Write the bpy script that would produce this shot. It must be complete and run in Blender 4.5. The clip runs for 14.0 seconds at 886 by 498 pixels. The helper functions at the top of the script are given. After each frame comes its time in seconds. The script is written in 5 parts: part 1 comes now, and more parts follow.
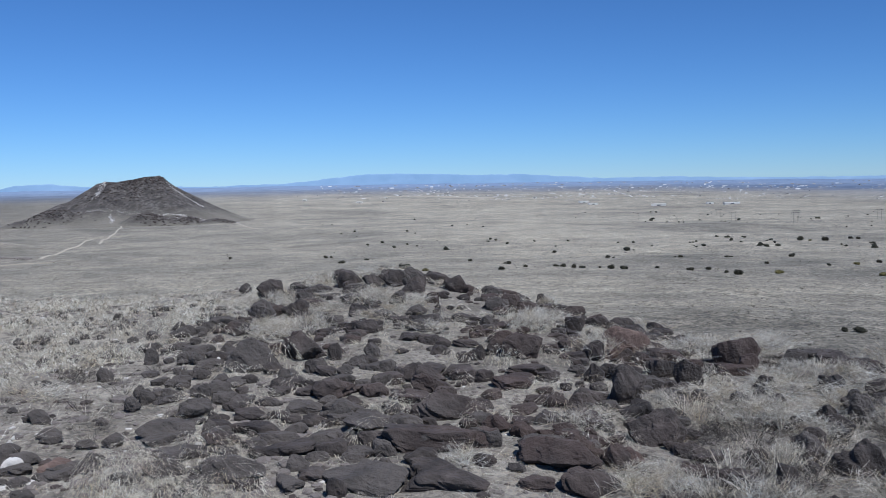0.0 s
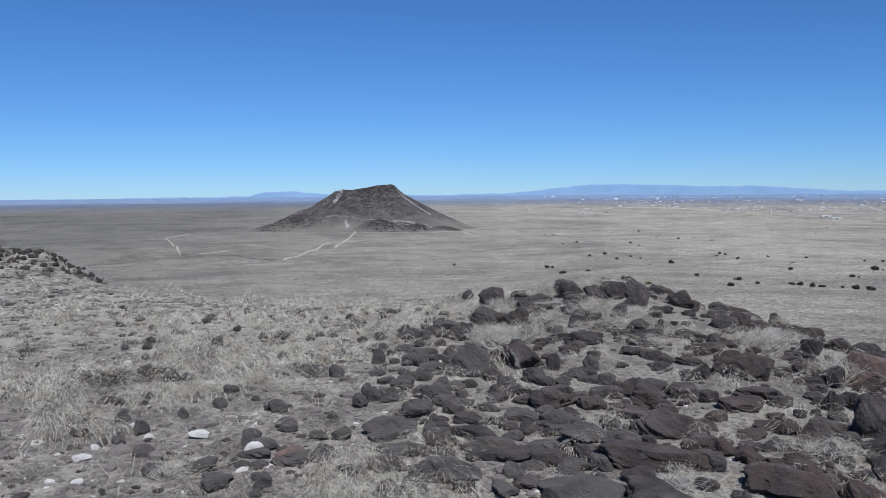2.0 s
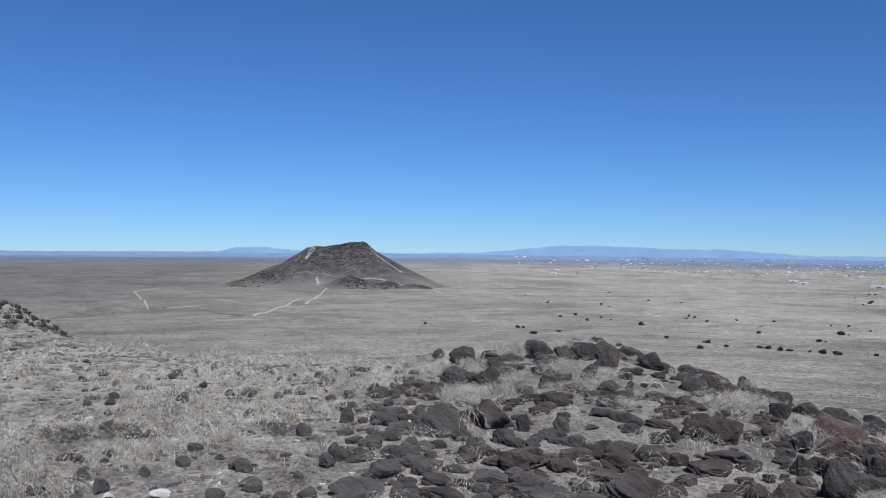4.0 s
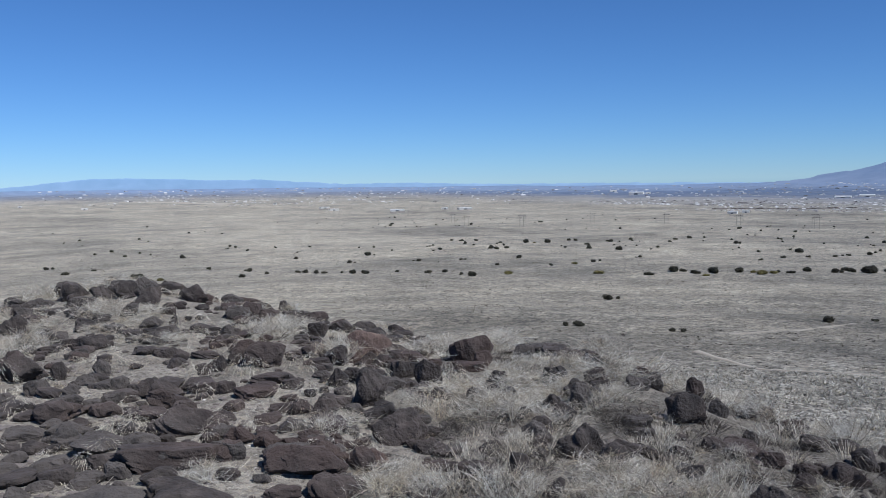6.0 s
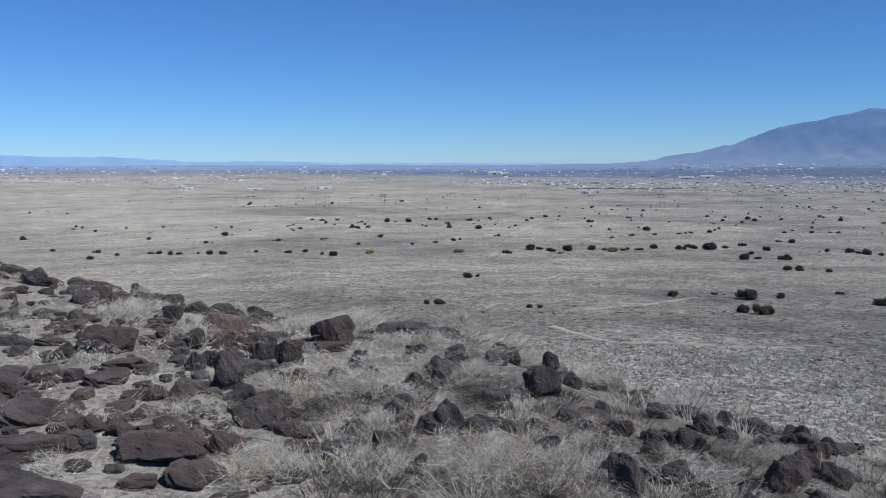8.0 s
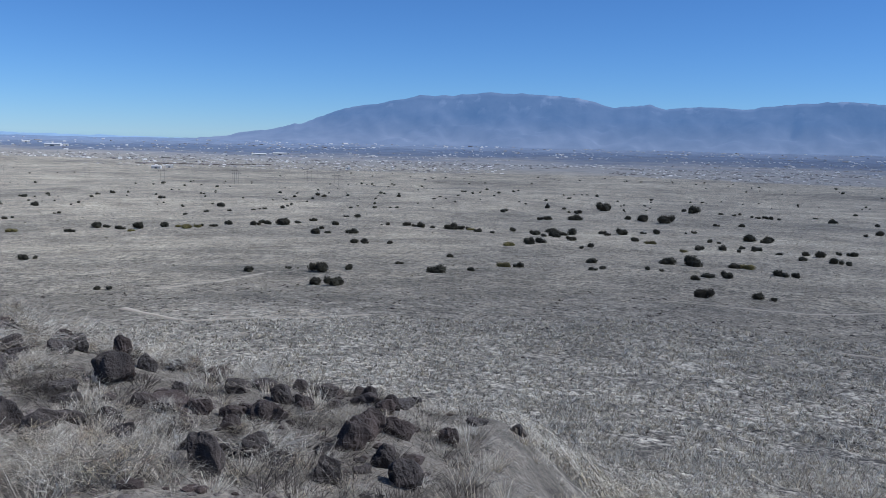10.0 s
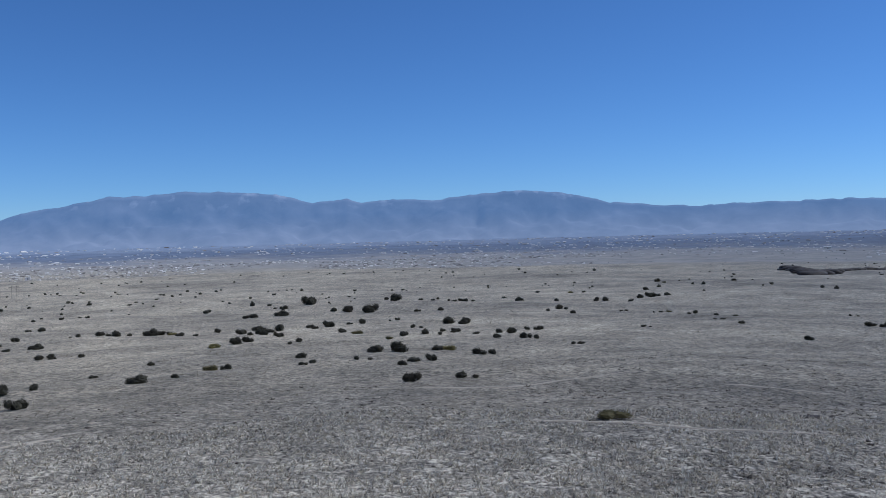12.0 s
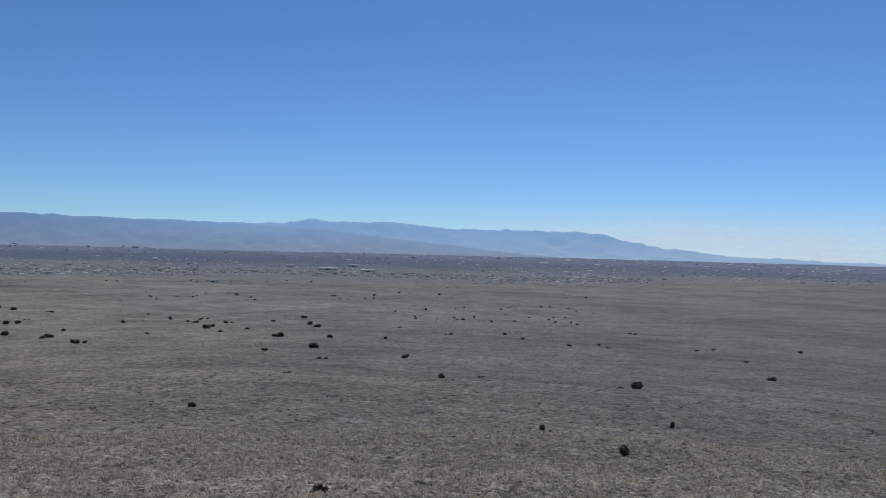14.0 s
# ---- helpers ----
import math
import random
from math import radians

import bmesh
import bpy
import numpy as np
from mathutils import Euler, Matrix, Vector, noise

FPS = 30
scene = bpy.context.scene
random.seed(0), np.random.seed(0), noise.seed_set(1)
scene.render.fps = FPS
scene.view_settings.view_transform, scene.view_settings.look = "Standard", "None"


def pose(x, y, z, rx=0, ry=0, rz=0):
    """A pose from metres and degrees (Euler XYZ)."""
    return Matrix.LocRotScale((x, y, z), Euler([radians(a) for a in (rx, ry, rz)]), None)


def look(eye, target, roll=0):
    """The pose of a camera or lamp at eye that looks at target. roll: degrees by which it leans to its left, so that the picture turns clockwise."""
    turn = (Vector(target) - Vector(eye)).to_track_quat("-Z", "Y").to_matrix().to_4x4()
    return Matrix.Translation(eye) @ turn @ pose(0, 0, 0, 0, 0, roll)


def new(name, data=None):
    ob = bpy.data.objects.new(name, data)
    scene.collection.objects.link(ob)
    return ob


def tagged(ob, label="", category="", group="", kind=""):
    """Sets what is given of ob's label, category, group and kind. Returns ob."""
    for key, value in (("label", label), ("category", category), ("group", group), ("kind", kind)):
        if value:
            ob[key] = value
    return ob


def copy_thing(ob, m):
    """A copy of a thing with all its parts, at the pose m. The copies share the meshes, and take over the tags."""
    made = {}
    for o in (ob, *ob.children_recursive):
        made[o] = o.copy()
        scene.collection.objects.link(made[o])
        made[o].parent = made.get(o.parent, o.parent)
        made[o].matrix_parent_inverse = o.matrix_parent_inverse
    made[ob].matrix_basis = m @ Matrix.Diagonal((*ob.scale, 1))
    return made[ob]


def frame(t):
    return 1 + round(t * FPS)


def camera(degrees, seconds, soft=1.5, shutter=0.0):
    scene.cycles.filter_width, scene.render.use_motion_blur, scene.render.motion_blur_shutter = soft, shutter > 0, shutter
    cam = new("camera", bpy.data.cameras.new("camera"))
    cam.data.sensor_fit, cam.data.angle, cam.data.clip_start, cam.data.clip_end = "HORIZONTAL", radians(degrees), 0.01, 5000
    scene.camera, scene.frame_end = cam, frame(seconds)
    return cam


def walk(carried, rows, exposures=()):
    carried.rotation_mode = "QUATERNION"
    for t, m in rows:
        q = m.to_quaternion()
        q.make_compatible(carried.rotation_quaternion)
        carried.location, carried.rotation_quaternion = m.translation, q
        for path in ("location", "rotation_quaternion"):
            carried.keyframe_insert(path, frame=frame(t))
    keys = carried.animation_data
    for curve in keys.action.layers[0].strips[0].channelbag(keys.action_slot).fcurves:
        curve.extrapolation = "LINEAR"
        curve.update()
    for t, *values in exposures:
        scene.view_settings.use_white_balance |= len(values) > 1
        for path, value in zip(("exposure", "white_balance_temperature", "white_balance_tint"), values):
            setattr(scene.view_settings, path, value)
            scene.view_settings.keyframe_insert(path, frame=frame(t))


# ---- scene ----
# ---------------------------------------------------------------- camera
EYE = 1.6
cam = camera(53.57, 14.0, soft=0.9)
# seconds, bearing, pitch, lean: the camera stands on the summit and pans to the right
PAN = [
    (0, 17.84, -4.42, -1.18),
    (0.5, 15.87, -2.08, -0.09),
    (1, 11.37, -5.02, -0.74),
    (1.5, 6.49, -3.30, -0.14),
    (2, 3.43, -3.56, -0.54),
    (2.2, 3.68, -2.96, 0.00),
    (4.3, 5.90, 0.28, 0.55),
    (4.5, 6.70, -0.16, 0.42),
    (5, 10.12, -2.07, 0.22),
    (5.5, 23.01, -3.29, -1.32),
    (6, 34.63, -4.35, -0.95),
    (6.5, 39.06, -5.49, -1.76),
    (7, 41.04, -4.91, -1.06),
    (7.5, 42.72, -4.46, -0.46),
    (8, 43.68, -5.81, -0.50),
    (8.5, 52.79, -5.16, -1.99),
    (9, 62.92, -3.99, 1.47),
    (9.2, 64.15, -5.76, 2.30),
    (11.3, 84.03, -2.36, -1.19),
    (11.5, 85.29, -1.52, -1.16),
    (12, 90.16, -0.99, -1.38),
    (12.5, 102.95, -2.90, -1.56),
    (13, 116.87, -2.80, -2.19),
    (13.3, 125.96, 1.16, -0.81),
    (13.5, 131.66, 3.62, -0.12),
    (14, 148.78, 0.10, 1.64),
]


def aim(bearing, pitch, lean):
    a, p = radians(bearing), radians(pitch)
    way = Vector((math.sin(a) * math.cos(p), math.cos(a) * math.cos(p), math.sin(p)))
    eye = Vector((0, 0, EYE))
    return look(eye, eye + way, lean)


walk(cam, [(t, aim(b, p, r)) for t, b, p, r in PAN],
     exposures=[(0, -0.12, 5350, 10), (0.5, -0.12, 5550, 10), (1.0, -0.15, 5700, 10), (1.5, -0.14, 5450, 10), (2.2, -0.15, 5400, 10), (4.3, -0.12, 5450, 10), (4.9, -0.1, 6900, 10), (5.3, -0.1, 6400, 10), (6.0, -0.05, 5500, 10), (7.2, -0.03, 5450, 10),
                (9.2, 0.0, 5400, 10), (11.3, 0.03, 5350, 10), (12.0, 0.0, 5450, 10), (12.5, -0.08, 6050, 10), (13.0, -0.08, 6050, 10), (14, -0.08, 6250, 10)])

# ---------------------------------------------------------------- sky and sun
SUN_BEARING, SUN_HEIGHT = 168, 48
world = bpy.data.worlds.new("sky")
scene.world = world
world.use_nodes = True
wn = world.node_tree.nodes
sky = wn.new("ShaderNodeTexSky")
sky.sky_type, sky.sun_disc = "NISHITA", False
sky.sun_elevation, sky.sun_rotation = radians(SUN_HEIGHT), radians(SUN_BEARING)
sky.altitude, sky.air_density, sky.dust_density, sky.ozone_density = 2600, 1.0, 0.0, 6.0
tint = wn.new("ShaderNodeMix")
tint.data_type, tint.blend_type = "RGBA", "MULTIPLY"
tint.inputs["Factor"].default_value = 1.0
tint.inputs["B"].default_value = (0.79, 0.95, 1.10, 1)
world.node_tree.links.new(sky.outputs["Color"], tint.inputs["A"])
world.node_tree.links.new(tint.outputs["Result"], wn["Background"].inputs["Color"])
wn["Background"].inputs["Strength"].default_value = 0.081

sun = new("sun", bpy.data.lights.new("sun", "SUN"))
sun.data.energy, sun.data.angle, sun.data.color = 4.5, radians(0.53), (1.0, 0.95, 0.88)
sa, sh = radians(SUN_BEARING), radians(SUN_HEIGHT)
sun.matrix_world = look((0, 0, 200), (-math.sin(sa) * math.cos(sh), -math.cos(sa) * math.cos(sh), 200 - math.sin(sh)))

# ---------------------------------------------------------------- materials


class Mat:
    """A node material with short ways to wire noise and ramps."""

    def __init__(self, name, rough=0.9):
        self.m = bpy.data.materials.new(name)
        self.m.use_nodes = True
        self.t = self.m.node_tree
        self.b = self.t.nodes["Principled BSDF"]
        self.b.inputs["Roughness"].default_value = rough
        self.b.inputs["Specular IOR Level"].default_value = 0.25
        self.b.inputs["Diffuse Roughness"].default_value = 1.0
        self.geo = self.t.nodes.new("ShaderNodeNewGeometry")
        self.obj = self.t.nodes.new("ShaderNodeTexCoord")

    def link(self, a, b):
        self.t.links.new(a, b)

    def noise(self, scale, detail=4.0, vec=None, stretch=None, rough=0.55):
        n = self.t.nodes.new("ShaderNodeTexNoise")
        n.inputs["Scale"].default_value, n.inputs["Detail"].default_value = scale, detail
        n.inputs["Roughness"].default_value = rough
        src = vec or self.geo.outputs["Position"]
        if stretch:
            mp = self.t.nodes.new("ShaderNodeMapping")
            mp.inputs["Scale"].default_value = stretch
            self.link(src, mp.inputs["Vector"])
            src = mp.outputs["Vector"]
        self.link(src, n.inputs["Vector"])
        return n.outputs["Fac"]

    def ramp(self, fac, *stops):
        r = self.t.nodes.new("ShaderNodeValToRGB")
        e = r.color_ramp.elements
        while len(e) < len(stops):
            e.new(0.5)
        for k, (p, c) in zip(e, stops):
            k.position = p
            k.color = (*c, 1) if len(c) == 3 else c
        self.link(fac, r.inputs["Fac"])
        return r.outputs["Color"]

    def mix(self, fac, a, b, blend="MIX"):
        n = self.t.nodes.new("ShaderNodeMix")
        n.data_type, n.blend_type = "RGBA", blend
        for sock, v in ((n.inputs["Factor"], fac), (n.inputs["A"], a), (n.inputs["B"], b)):
            if isinstance(v, (int, float)):
                sock.default_value = v
            elif isinstance(v, tuple):
                sock.default_value = (*v, 1)
            else:
                self.link(v, sock)
        return n.outputs["Result"]

    def mathop(self, op, a, b=0.0):
        n = self.t.nodes.new("ShaderNodeMath")
        n.operation = op
        for sock, v in zip(n.inputs, (a, b)):
            if isinstance(v, (int, float)):
                sock.default_value = v
            else:
                self.link(v, sock)
        return n.outputs["Value"]

    def remap(self, v, lo, hi):
        n = self.t.nodes.new("ShaderNodeMapRange")
        n.inputs["From Min"].default_value, n.inputs["From Max"].default_value = lo, hi
        self.link(v, n.inputs["Value"])
        return n.outputs["Result"]

    def reach(self):
        """Ground distance from the summit."""
        n = self.t.nodes.new("ShaderNodeVectorMath")
        n.operation = "LENGTH"
        self.link(self.geo.outputs["Position"], n.inputs[0])
        return n.outputs["Value"]

    def colour(self, c):
        if isinstance(c, tuple):
            self.b.inputs["Base Color"].default_value = (*c, 1)
        else:
            self.link(c, self.b.inputs["Base Color"])
        return self

    def bump(self, height, dist, strength=1.0):
        n = self.t.nodes.new("ShaderNodeBump")
        n.inputs["Distance"].default_value, n.inputs["Strength"].default_value = dist, strength
        self.link(height, n.inputs["Height"])
        self.link(n.outputs["Normal"], self.b.inputs["Normal"])
        return self


def ground_material():
    m = Mat("dry_ground", 0.95)
    far = m.reach()
    soil = m.ramp(m.noise(1.3, 6), (0.3, (0.145, 0.126, 0.10)), (0.55, (0.235, 0.205, 0.165)), (0.75, (0.35, 0.31, 0.25)))
    grit = m.ramp(m.noise(28, 3), (0.35, (0.10, 0.08, 0.07)), (0.5, (0.5, 0.5, 0.5)), (0.72, (0.62, 0.58, 0.52)))
    near = m.mix(0.55, soil, grit, "OVERLAY")
    crumb = m.ramp(m.noise(9, 5, rough=0.7), (0.36, (0.2, 0.2, 0.2)), (0.5, (0.5, 0.5, 0.5)), (0.66, (0.7, 0.69, 0.67)))
    near = m.mix(0.5, near, crumb, "OVERLAY")
    straw = m.ramp(m.noise(0.16, 8, rough=0.7), (0.3, (0.195, 0.17, 0.13)), (0.5, (0.285, 0.252, 0.198)), (0.7, (0.38, 0.337, 0.265)))
    clump = m.ramp(m.noise(0.9, 5, rough=0.7), (0.38, (0.12, 0.12, 0.12)), (0.5, (0.5, 0.5, 0.5)), (0.62, (0.82, 0.81, 0.79)))
    straw = m.mix(0.7, straw, clump, "OVERLAY")
    dots = m.ramp(m.noise(2.6, 3, rough=0.6), (0.34, (0.05, 0.05, 0.05)), (0.46, (0.47, 0.47, 0.47)), (0.64, (0.8, 0.8, 0.8)))
    straw = m.mix(0.75, straw, dots, "OVERLAY")
    # light and dark of low undulations painted in as bands
    swell_shade = m.ramp(m.noise(0.035, 6, stretch=(1, 1, 0), rough=0.6), (0.38, (0.30, 0.30, 0.30)), (0.5, (0.5, 0.5, 0.5)), (0.64, (0.66, 0.65, 0.63)))
    straw = m.mix(0.6, straw, swell_shade, "OVERLAY")
    # broad patches, deepened to stand in for undulation shading
    broad = m.ramp(m.noise(0.006, 8, stretch=(1, 1, 0), rough=0.65), (0.36, (0.24, 0.24, 0.235)), (0.47, (0.45, 0.44, 0.42)), (0.64, (0.62, 0.60, 0.56)))
    straw = m.mix(0.75, straw, broad, "OVERLAY")
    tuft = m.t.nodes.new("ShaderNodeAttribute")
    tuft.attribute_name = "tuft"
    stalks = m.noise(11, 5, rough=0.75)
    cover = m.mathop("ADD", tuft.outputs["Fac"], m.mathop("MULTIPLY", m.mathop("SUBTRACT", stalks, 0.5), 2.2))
    # dark bare soil between clumps, with the shade of the gaps painted in
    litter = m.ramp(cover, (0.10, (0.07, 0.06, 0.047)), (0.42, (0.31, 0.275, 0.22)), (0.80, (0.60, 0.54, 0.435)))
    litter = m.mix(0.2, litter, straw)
    # more gap shade painted in as dark speckle
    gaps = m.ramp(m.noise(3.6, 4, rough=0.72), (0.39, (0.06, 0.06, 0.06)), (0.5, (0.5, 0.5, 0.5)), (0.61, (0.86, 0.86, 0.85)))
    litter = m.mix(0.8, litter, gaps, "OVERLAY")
    gone = m.mathop("MULTIPLY", m.remap(far, 4, 11), m.mathop("SUBTRACT", 1.0, m.remap(far, 35, 135)))
    sunward = m.t.nodes.new("ShaderNodeSeparateXYZ")
    m.link(m.geo.outputs["Position"], sunward.inputs["Vector"])
    shoulder = m.mathop("SUBTRACT", sunward.outputs["X"], m.mathop("MULTIPLY", sunward.outputs["Y"], 0.62))
    gone = m.mathop("MULTIPLY", gone, m.remap(shoulder, 0.0, 2.5))
    # tone of the sun's direction painted into the straw: darker west, lighter east
    east_lit = m.remap(sunward.outputs["X"], -330, 290)
    straw = m.mix(1.0, straw, m.mix(east_lit, (0.46, 0.465, 0.475), (1.05, 1.05, 1.04)), "MULTIPLY")
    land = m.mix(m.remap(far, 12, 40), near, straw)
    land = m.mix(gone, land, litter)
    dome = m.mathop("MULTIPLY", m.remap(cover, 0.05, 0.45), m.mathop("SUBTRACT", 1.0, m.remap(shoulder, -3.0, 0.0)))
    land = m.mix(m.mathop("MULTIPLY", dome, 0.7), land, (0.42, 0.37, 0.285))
    # distance haze painted into the valley town's base colour, bluer and paler outward
    haze_band = m.mathop("ADD", m.remap(far, 1600, 4600), m.mathop("MULTIPLY", m.mathop("SUBTRACT", m.noise(0.004, 6, rough=0.65), 0.5), 0.55))
    town = m.ramp(haze_band, (0.0, (0.28, 0.26, 0.225)), (0.2, (0.26, 0.25, 0.235)), (0.36, (0.13, 0.152, 0.195)), (0.5, (0.125, 0.157, 0.215)), (0.68, (0.21, 0.245, 0.305)), (0.9, (0.20, 0.255, 0.34)))
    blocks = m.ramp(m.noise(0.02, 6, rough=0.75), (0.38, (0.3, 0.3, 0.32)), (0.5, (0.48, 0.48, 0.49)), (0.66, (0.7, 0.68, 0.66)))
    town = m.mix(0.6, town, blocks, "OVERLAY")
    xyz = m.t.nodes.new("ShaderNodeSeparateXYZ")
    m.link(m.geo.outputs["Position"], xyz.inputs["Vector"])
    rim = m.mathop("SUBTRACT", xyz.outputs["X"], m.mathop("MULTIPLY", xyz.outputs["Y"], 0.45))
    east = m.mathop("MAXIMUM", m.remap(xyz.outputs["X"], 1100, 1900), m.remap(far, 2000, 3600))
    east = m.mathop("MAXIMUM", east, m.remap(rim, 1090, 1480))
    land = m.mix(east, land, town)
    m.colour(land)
    m.bump(m.mathop("ADD", m.noise(3, 6), m.noise(30, 3)), 0.06, 0.7)
    return m.m


def basalt(name, warm):
    m = Mat(name, 0.82)
    dark, mid = ((0.027, 0.0225, 0.0195), (0.074, 0.059, 0.049)) if not warm else ((0.06, 0.044, 0.037), (0.145, 0.098, 0.075))
    c = m.ramp(m.noise(5, 7, rough=0.65), (0.32, dark), (0.55, mid), (0.78, tuple(v * 1.9 for v in mid)))
    warmth = m.ramp(m.noise(0.7, 3), (0.5, (0, 0, 0)), (0.62, (1, 1, 1)))
    c = m.mix(m.mathop("MULTIPLY", warmth, 0.4), c, (0.10, 0.062, 0.047))
    lichen = m.ramp(m.noise(11, 5, rough=0.7), (0.63, (0, 0, 0)), (0.70, (1, 1, 1)))
    c = m.mix(m.mathop("MULTIPLY", lichen, 0.3), c, (0.17, 0.16, 0.135))
    m.colour(c)
    m.bump(m.mathop("ADD", m.noise(14, 5), m.mathop("MULTIPLY", m.noise(60, 2), 0.4)), 0.03, 1.0)
    return m.m


def cone_material():
    m = Mat("cinder_slope", 0.95)
    cover = m.t.nodes.new("ShaderNodeAttribute")
    cover.attribute_name = "cinder"
    c = m.ramp(m.noise(0.09, 7, rough=0.7), (0.34, (0.042, 0.035, 0.031)), (0.5, (0.10, 0.085, 0.072)), (0.68, (0.20, 0.175, 0.145)))
    c = m.mix(m.ramp(m.noise(0.3, 4), (0.42, (0, 0, 0)), (0.6, (1, 1, 1))), c, m.mix(0.6, c, (0.035, 0.03, 0.028)))
    plain = m.ramp(m.noise(0.03, 6), (0.35, (0.15, 0.13, 0.10)), (0.65, (0.215, 0.188, 0.148)))
    m.colour(m.mix(m.mathop("ADD", cover.outputs["Fac"], m.mathop("MULTIPLY", m.mathop("SUBTRACT", m.noise(0.06, 5), 0.5), 0.8)), plain, c))
    m.bump(m.noise(0.25, 5), 2.0, 0.8)
    return m.m


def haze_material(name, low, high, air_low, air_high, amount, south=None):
    """Plain backdrop of far ranges; haze painted as blue glow, paler towards the valley."""
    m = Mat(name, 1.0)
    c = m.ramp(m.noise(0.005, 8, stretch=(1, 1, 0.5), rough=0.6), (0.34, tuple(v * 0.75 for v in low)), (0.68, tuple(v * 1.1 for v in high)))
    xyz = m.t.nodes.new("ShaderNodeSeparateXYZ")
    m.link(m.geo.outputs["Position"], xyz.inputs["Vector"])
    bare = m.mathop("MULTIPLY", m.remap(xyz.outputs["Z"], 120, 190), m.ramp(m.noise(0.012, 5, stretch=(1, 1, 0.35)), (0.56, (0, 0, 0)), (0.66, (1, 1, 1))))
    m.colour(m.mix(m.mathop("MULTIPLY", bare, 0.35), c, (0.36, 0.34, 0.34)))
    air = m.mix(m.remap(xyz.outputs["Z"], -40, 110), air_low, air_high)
    # haze glow painted paler still towards the south
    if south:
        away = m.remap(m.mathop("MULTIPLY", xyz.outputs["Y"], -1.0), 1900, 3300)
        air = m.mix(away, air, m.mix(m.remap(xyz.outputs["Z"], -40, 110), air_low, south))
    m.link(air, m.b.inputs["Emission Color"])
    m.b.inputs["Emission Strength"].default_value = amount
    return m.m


GROUND = ground_material()
BASALT = basalt("basalt", False)
RUST = basalt("rust_basalt", True)
CINDER = cone_material()
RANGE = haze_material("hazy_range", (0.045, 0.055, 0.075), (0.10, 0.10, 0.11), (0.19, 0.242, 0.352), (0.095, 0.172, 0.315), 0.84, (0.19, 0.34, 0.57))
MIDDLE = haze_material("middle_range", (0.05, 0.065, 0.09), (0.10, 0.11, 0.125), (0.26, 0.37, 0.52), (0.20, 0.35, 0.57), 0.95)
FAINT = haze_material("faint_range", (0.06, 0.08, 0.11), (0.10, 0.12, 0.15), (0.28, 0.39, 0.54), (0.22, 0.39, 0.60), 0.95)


def blade_material(name, lo, mid, hi):
    """Dry blades that vary from tuft to tuft and along patches."""
    m = Mat(name, 0.85)
    c = m.ramp(m.geo.outputs["Random Per Island"], (0.0, lo), (0.5, mid), (1.0, hi))
    patch = m.ramp(m.noise(0.8, 4), (0.35, (0.36, 0.35, 0.34)), (0.65, (0.62, 0.60, 0.56)))
    tone = m.mix(0.6, c, patch, "OVERLAY")
    bunch = m.ramp(m.noise(5.5, 2), (0.36, (0.20, 0.20, 0.20)), (0.5, (0.5, 0.5, 0.5)), (0.62, (0.66, 0.66, 0.65)))
    tone = m.mix(0.75, tone, bunch, "OVERLAY")
    m.colour(tone)
    thin = m.t.nodes.new("ShaderNodeBsdfTranslucent")
    m.link(tone, thin.inputs["Color"])
    both = m.t.nodes.new("ShaderNodeMixShader")
    both.inputs["Fac"].default_value = 0.22
    m.link(m.b.outputs["BSDF"], both.inputs[1])
    m.link(thin.outputs["BSDF"], both.inputs[2])
    m.link(both.outputs["Shader"], m.t.nodes["Material Output"].inputs["Surface"])
    return m.m


def leaf_material(name, lo, hi):
    m = Mat(name, 0.8)
    info = m.t.nodes.new("ShaderNodeObjectInfo")
    c = m.ramp(m.geo.outputs["Random Per Island"], (0.0, lo), (1.0, hi))
    c = m.mix(m.mathop("MULTIPLY", info.outputs["Random"], 0.45), c, (0.075, 0.06, 0.04))
    m.colour(c)
    thin = m.t.nodes.new("ShaderNodeBsdfTranslucent")
    m.link(c, thin.inputs["Color"])
    both = m.t.nodes.new("ShaderNodeMixShader")
    both.inputs["Fac"].default_value = 0.25
    m.link(m.b.outputs["BSDF"], both.inputs[1])
    m.link(thin.outputs["BSDF"], both.inputs[2])
    m.link(both.outputs["Shader"], m.t.nodes["Material Output"].inputs["Surface"])
    return m.m


def house_material():
    m = Mat("house_walls", 0.85)
    m.colour(m.ramp(m.geo.outputs["Random Per Island"], (0.0, (0.17, 0.15, 0.14)), (0.3, (0.30, 0.27, 0.24)), (0.6, (0.44, 0.41, 0.37)), (0.82, (0.62, 0.585, 0.535)), (1.0, (0.80, 0.77, 0.72))))
    return m.m


def spotted(name, a, b, scale, rough=0.9, relief=0.0):
    m = Mat(name, rough)
    m.colour(m.mix(m.noise(scale * 6, 3), m.ramp(m.noise(scale, 5), (0.35, a), (0.65, b)), tuple((p + q) / 2 for p, q in zip(a, b))))
    if relief:
        m.bump(m.noise(scale * 5, 4), relief, 0.8)
    return m.m


CLUMP = blade_material("clump_straw", (0.25, 0.225, 0.18), (0.56, 0.51, 0.425), (0.84, 0.785, 0.665))
TUFT = blade_material("plain_straw", (0.14, 0.125, 0.09), (0.29, 0.26, 0.19), (0.48, 0.43, 0.31))
STRAW = blade_material("straw", (0.44, 0.39, 0.305), (0.58, 0.52, 0.415), (0.72, 0.66, 0.545))
GREY = blade_material("grey_straw", (0.30, 0.26, 0.21), (0.58, 0.52, 0.425), (0.84, 0.78, 0.66))
TWIG = blade_material("dead_twig", (0.055, 0.045, 0.038), (0.10, 0.085, 0.07), (0.17, 0.145, 0.12))
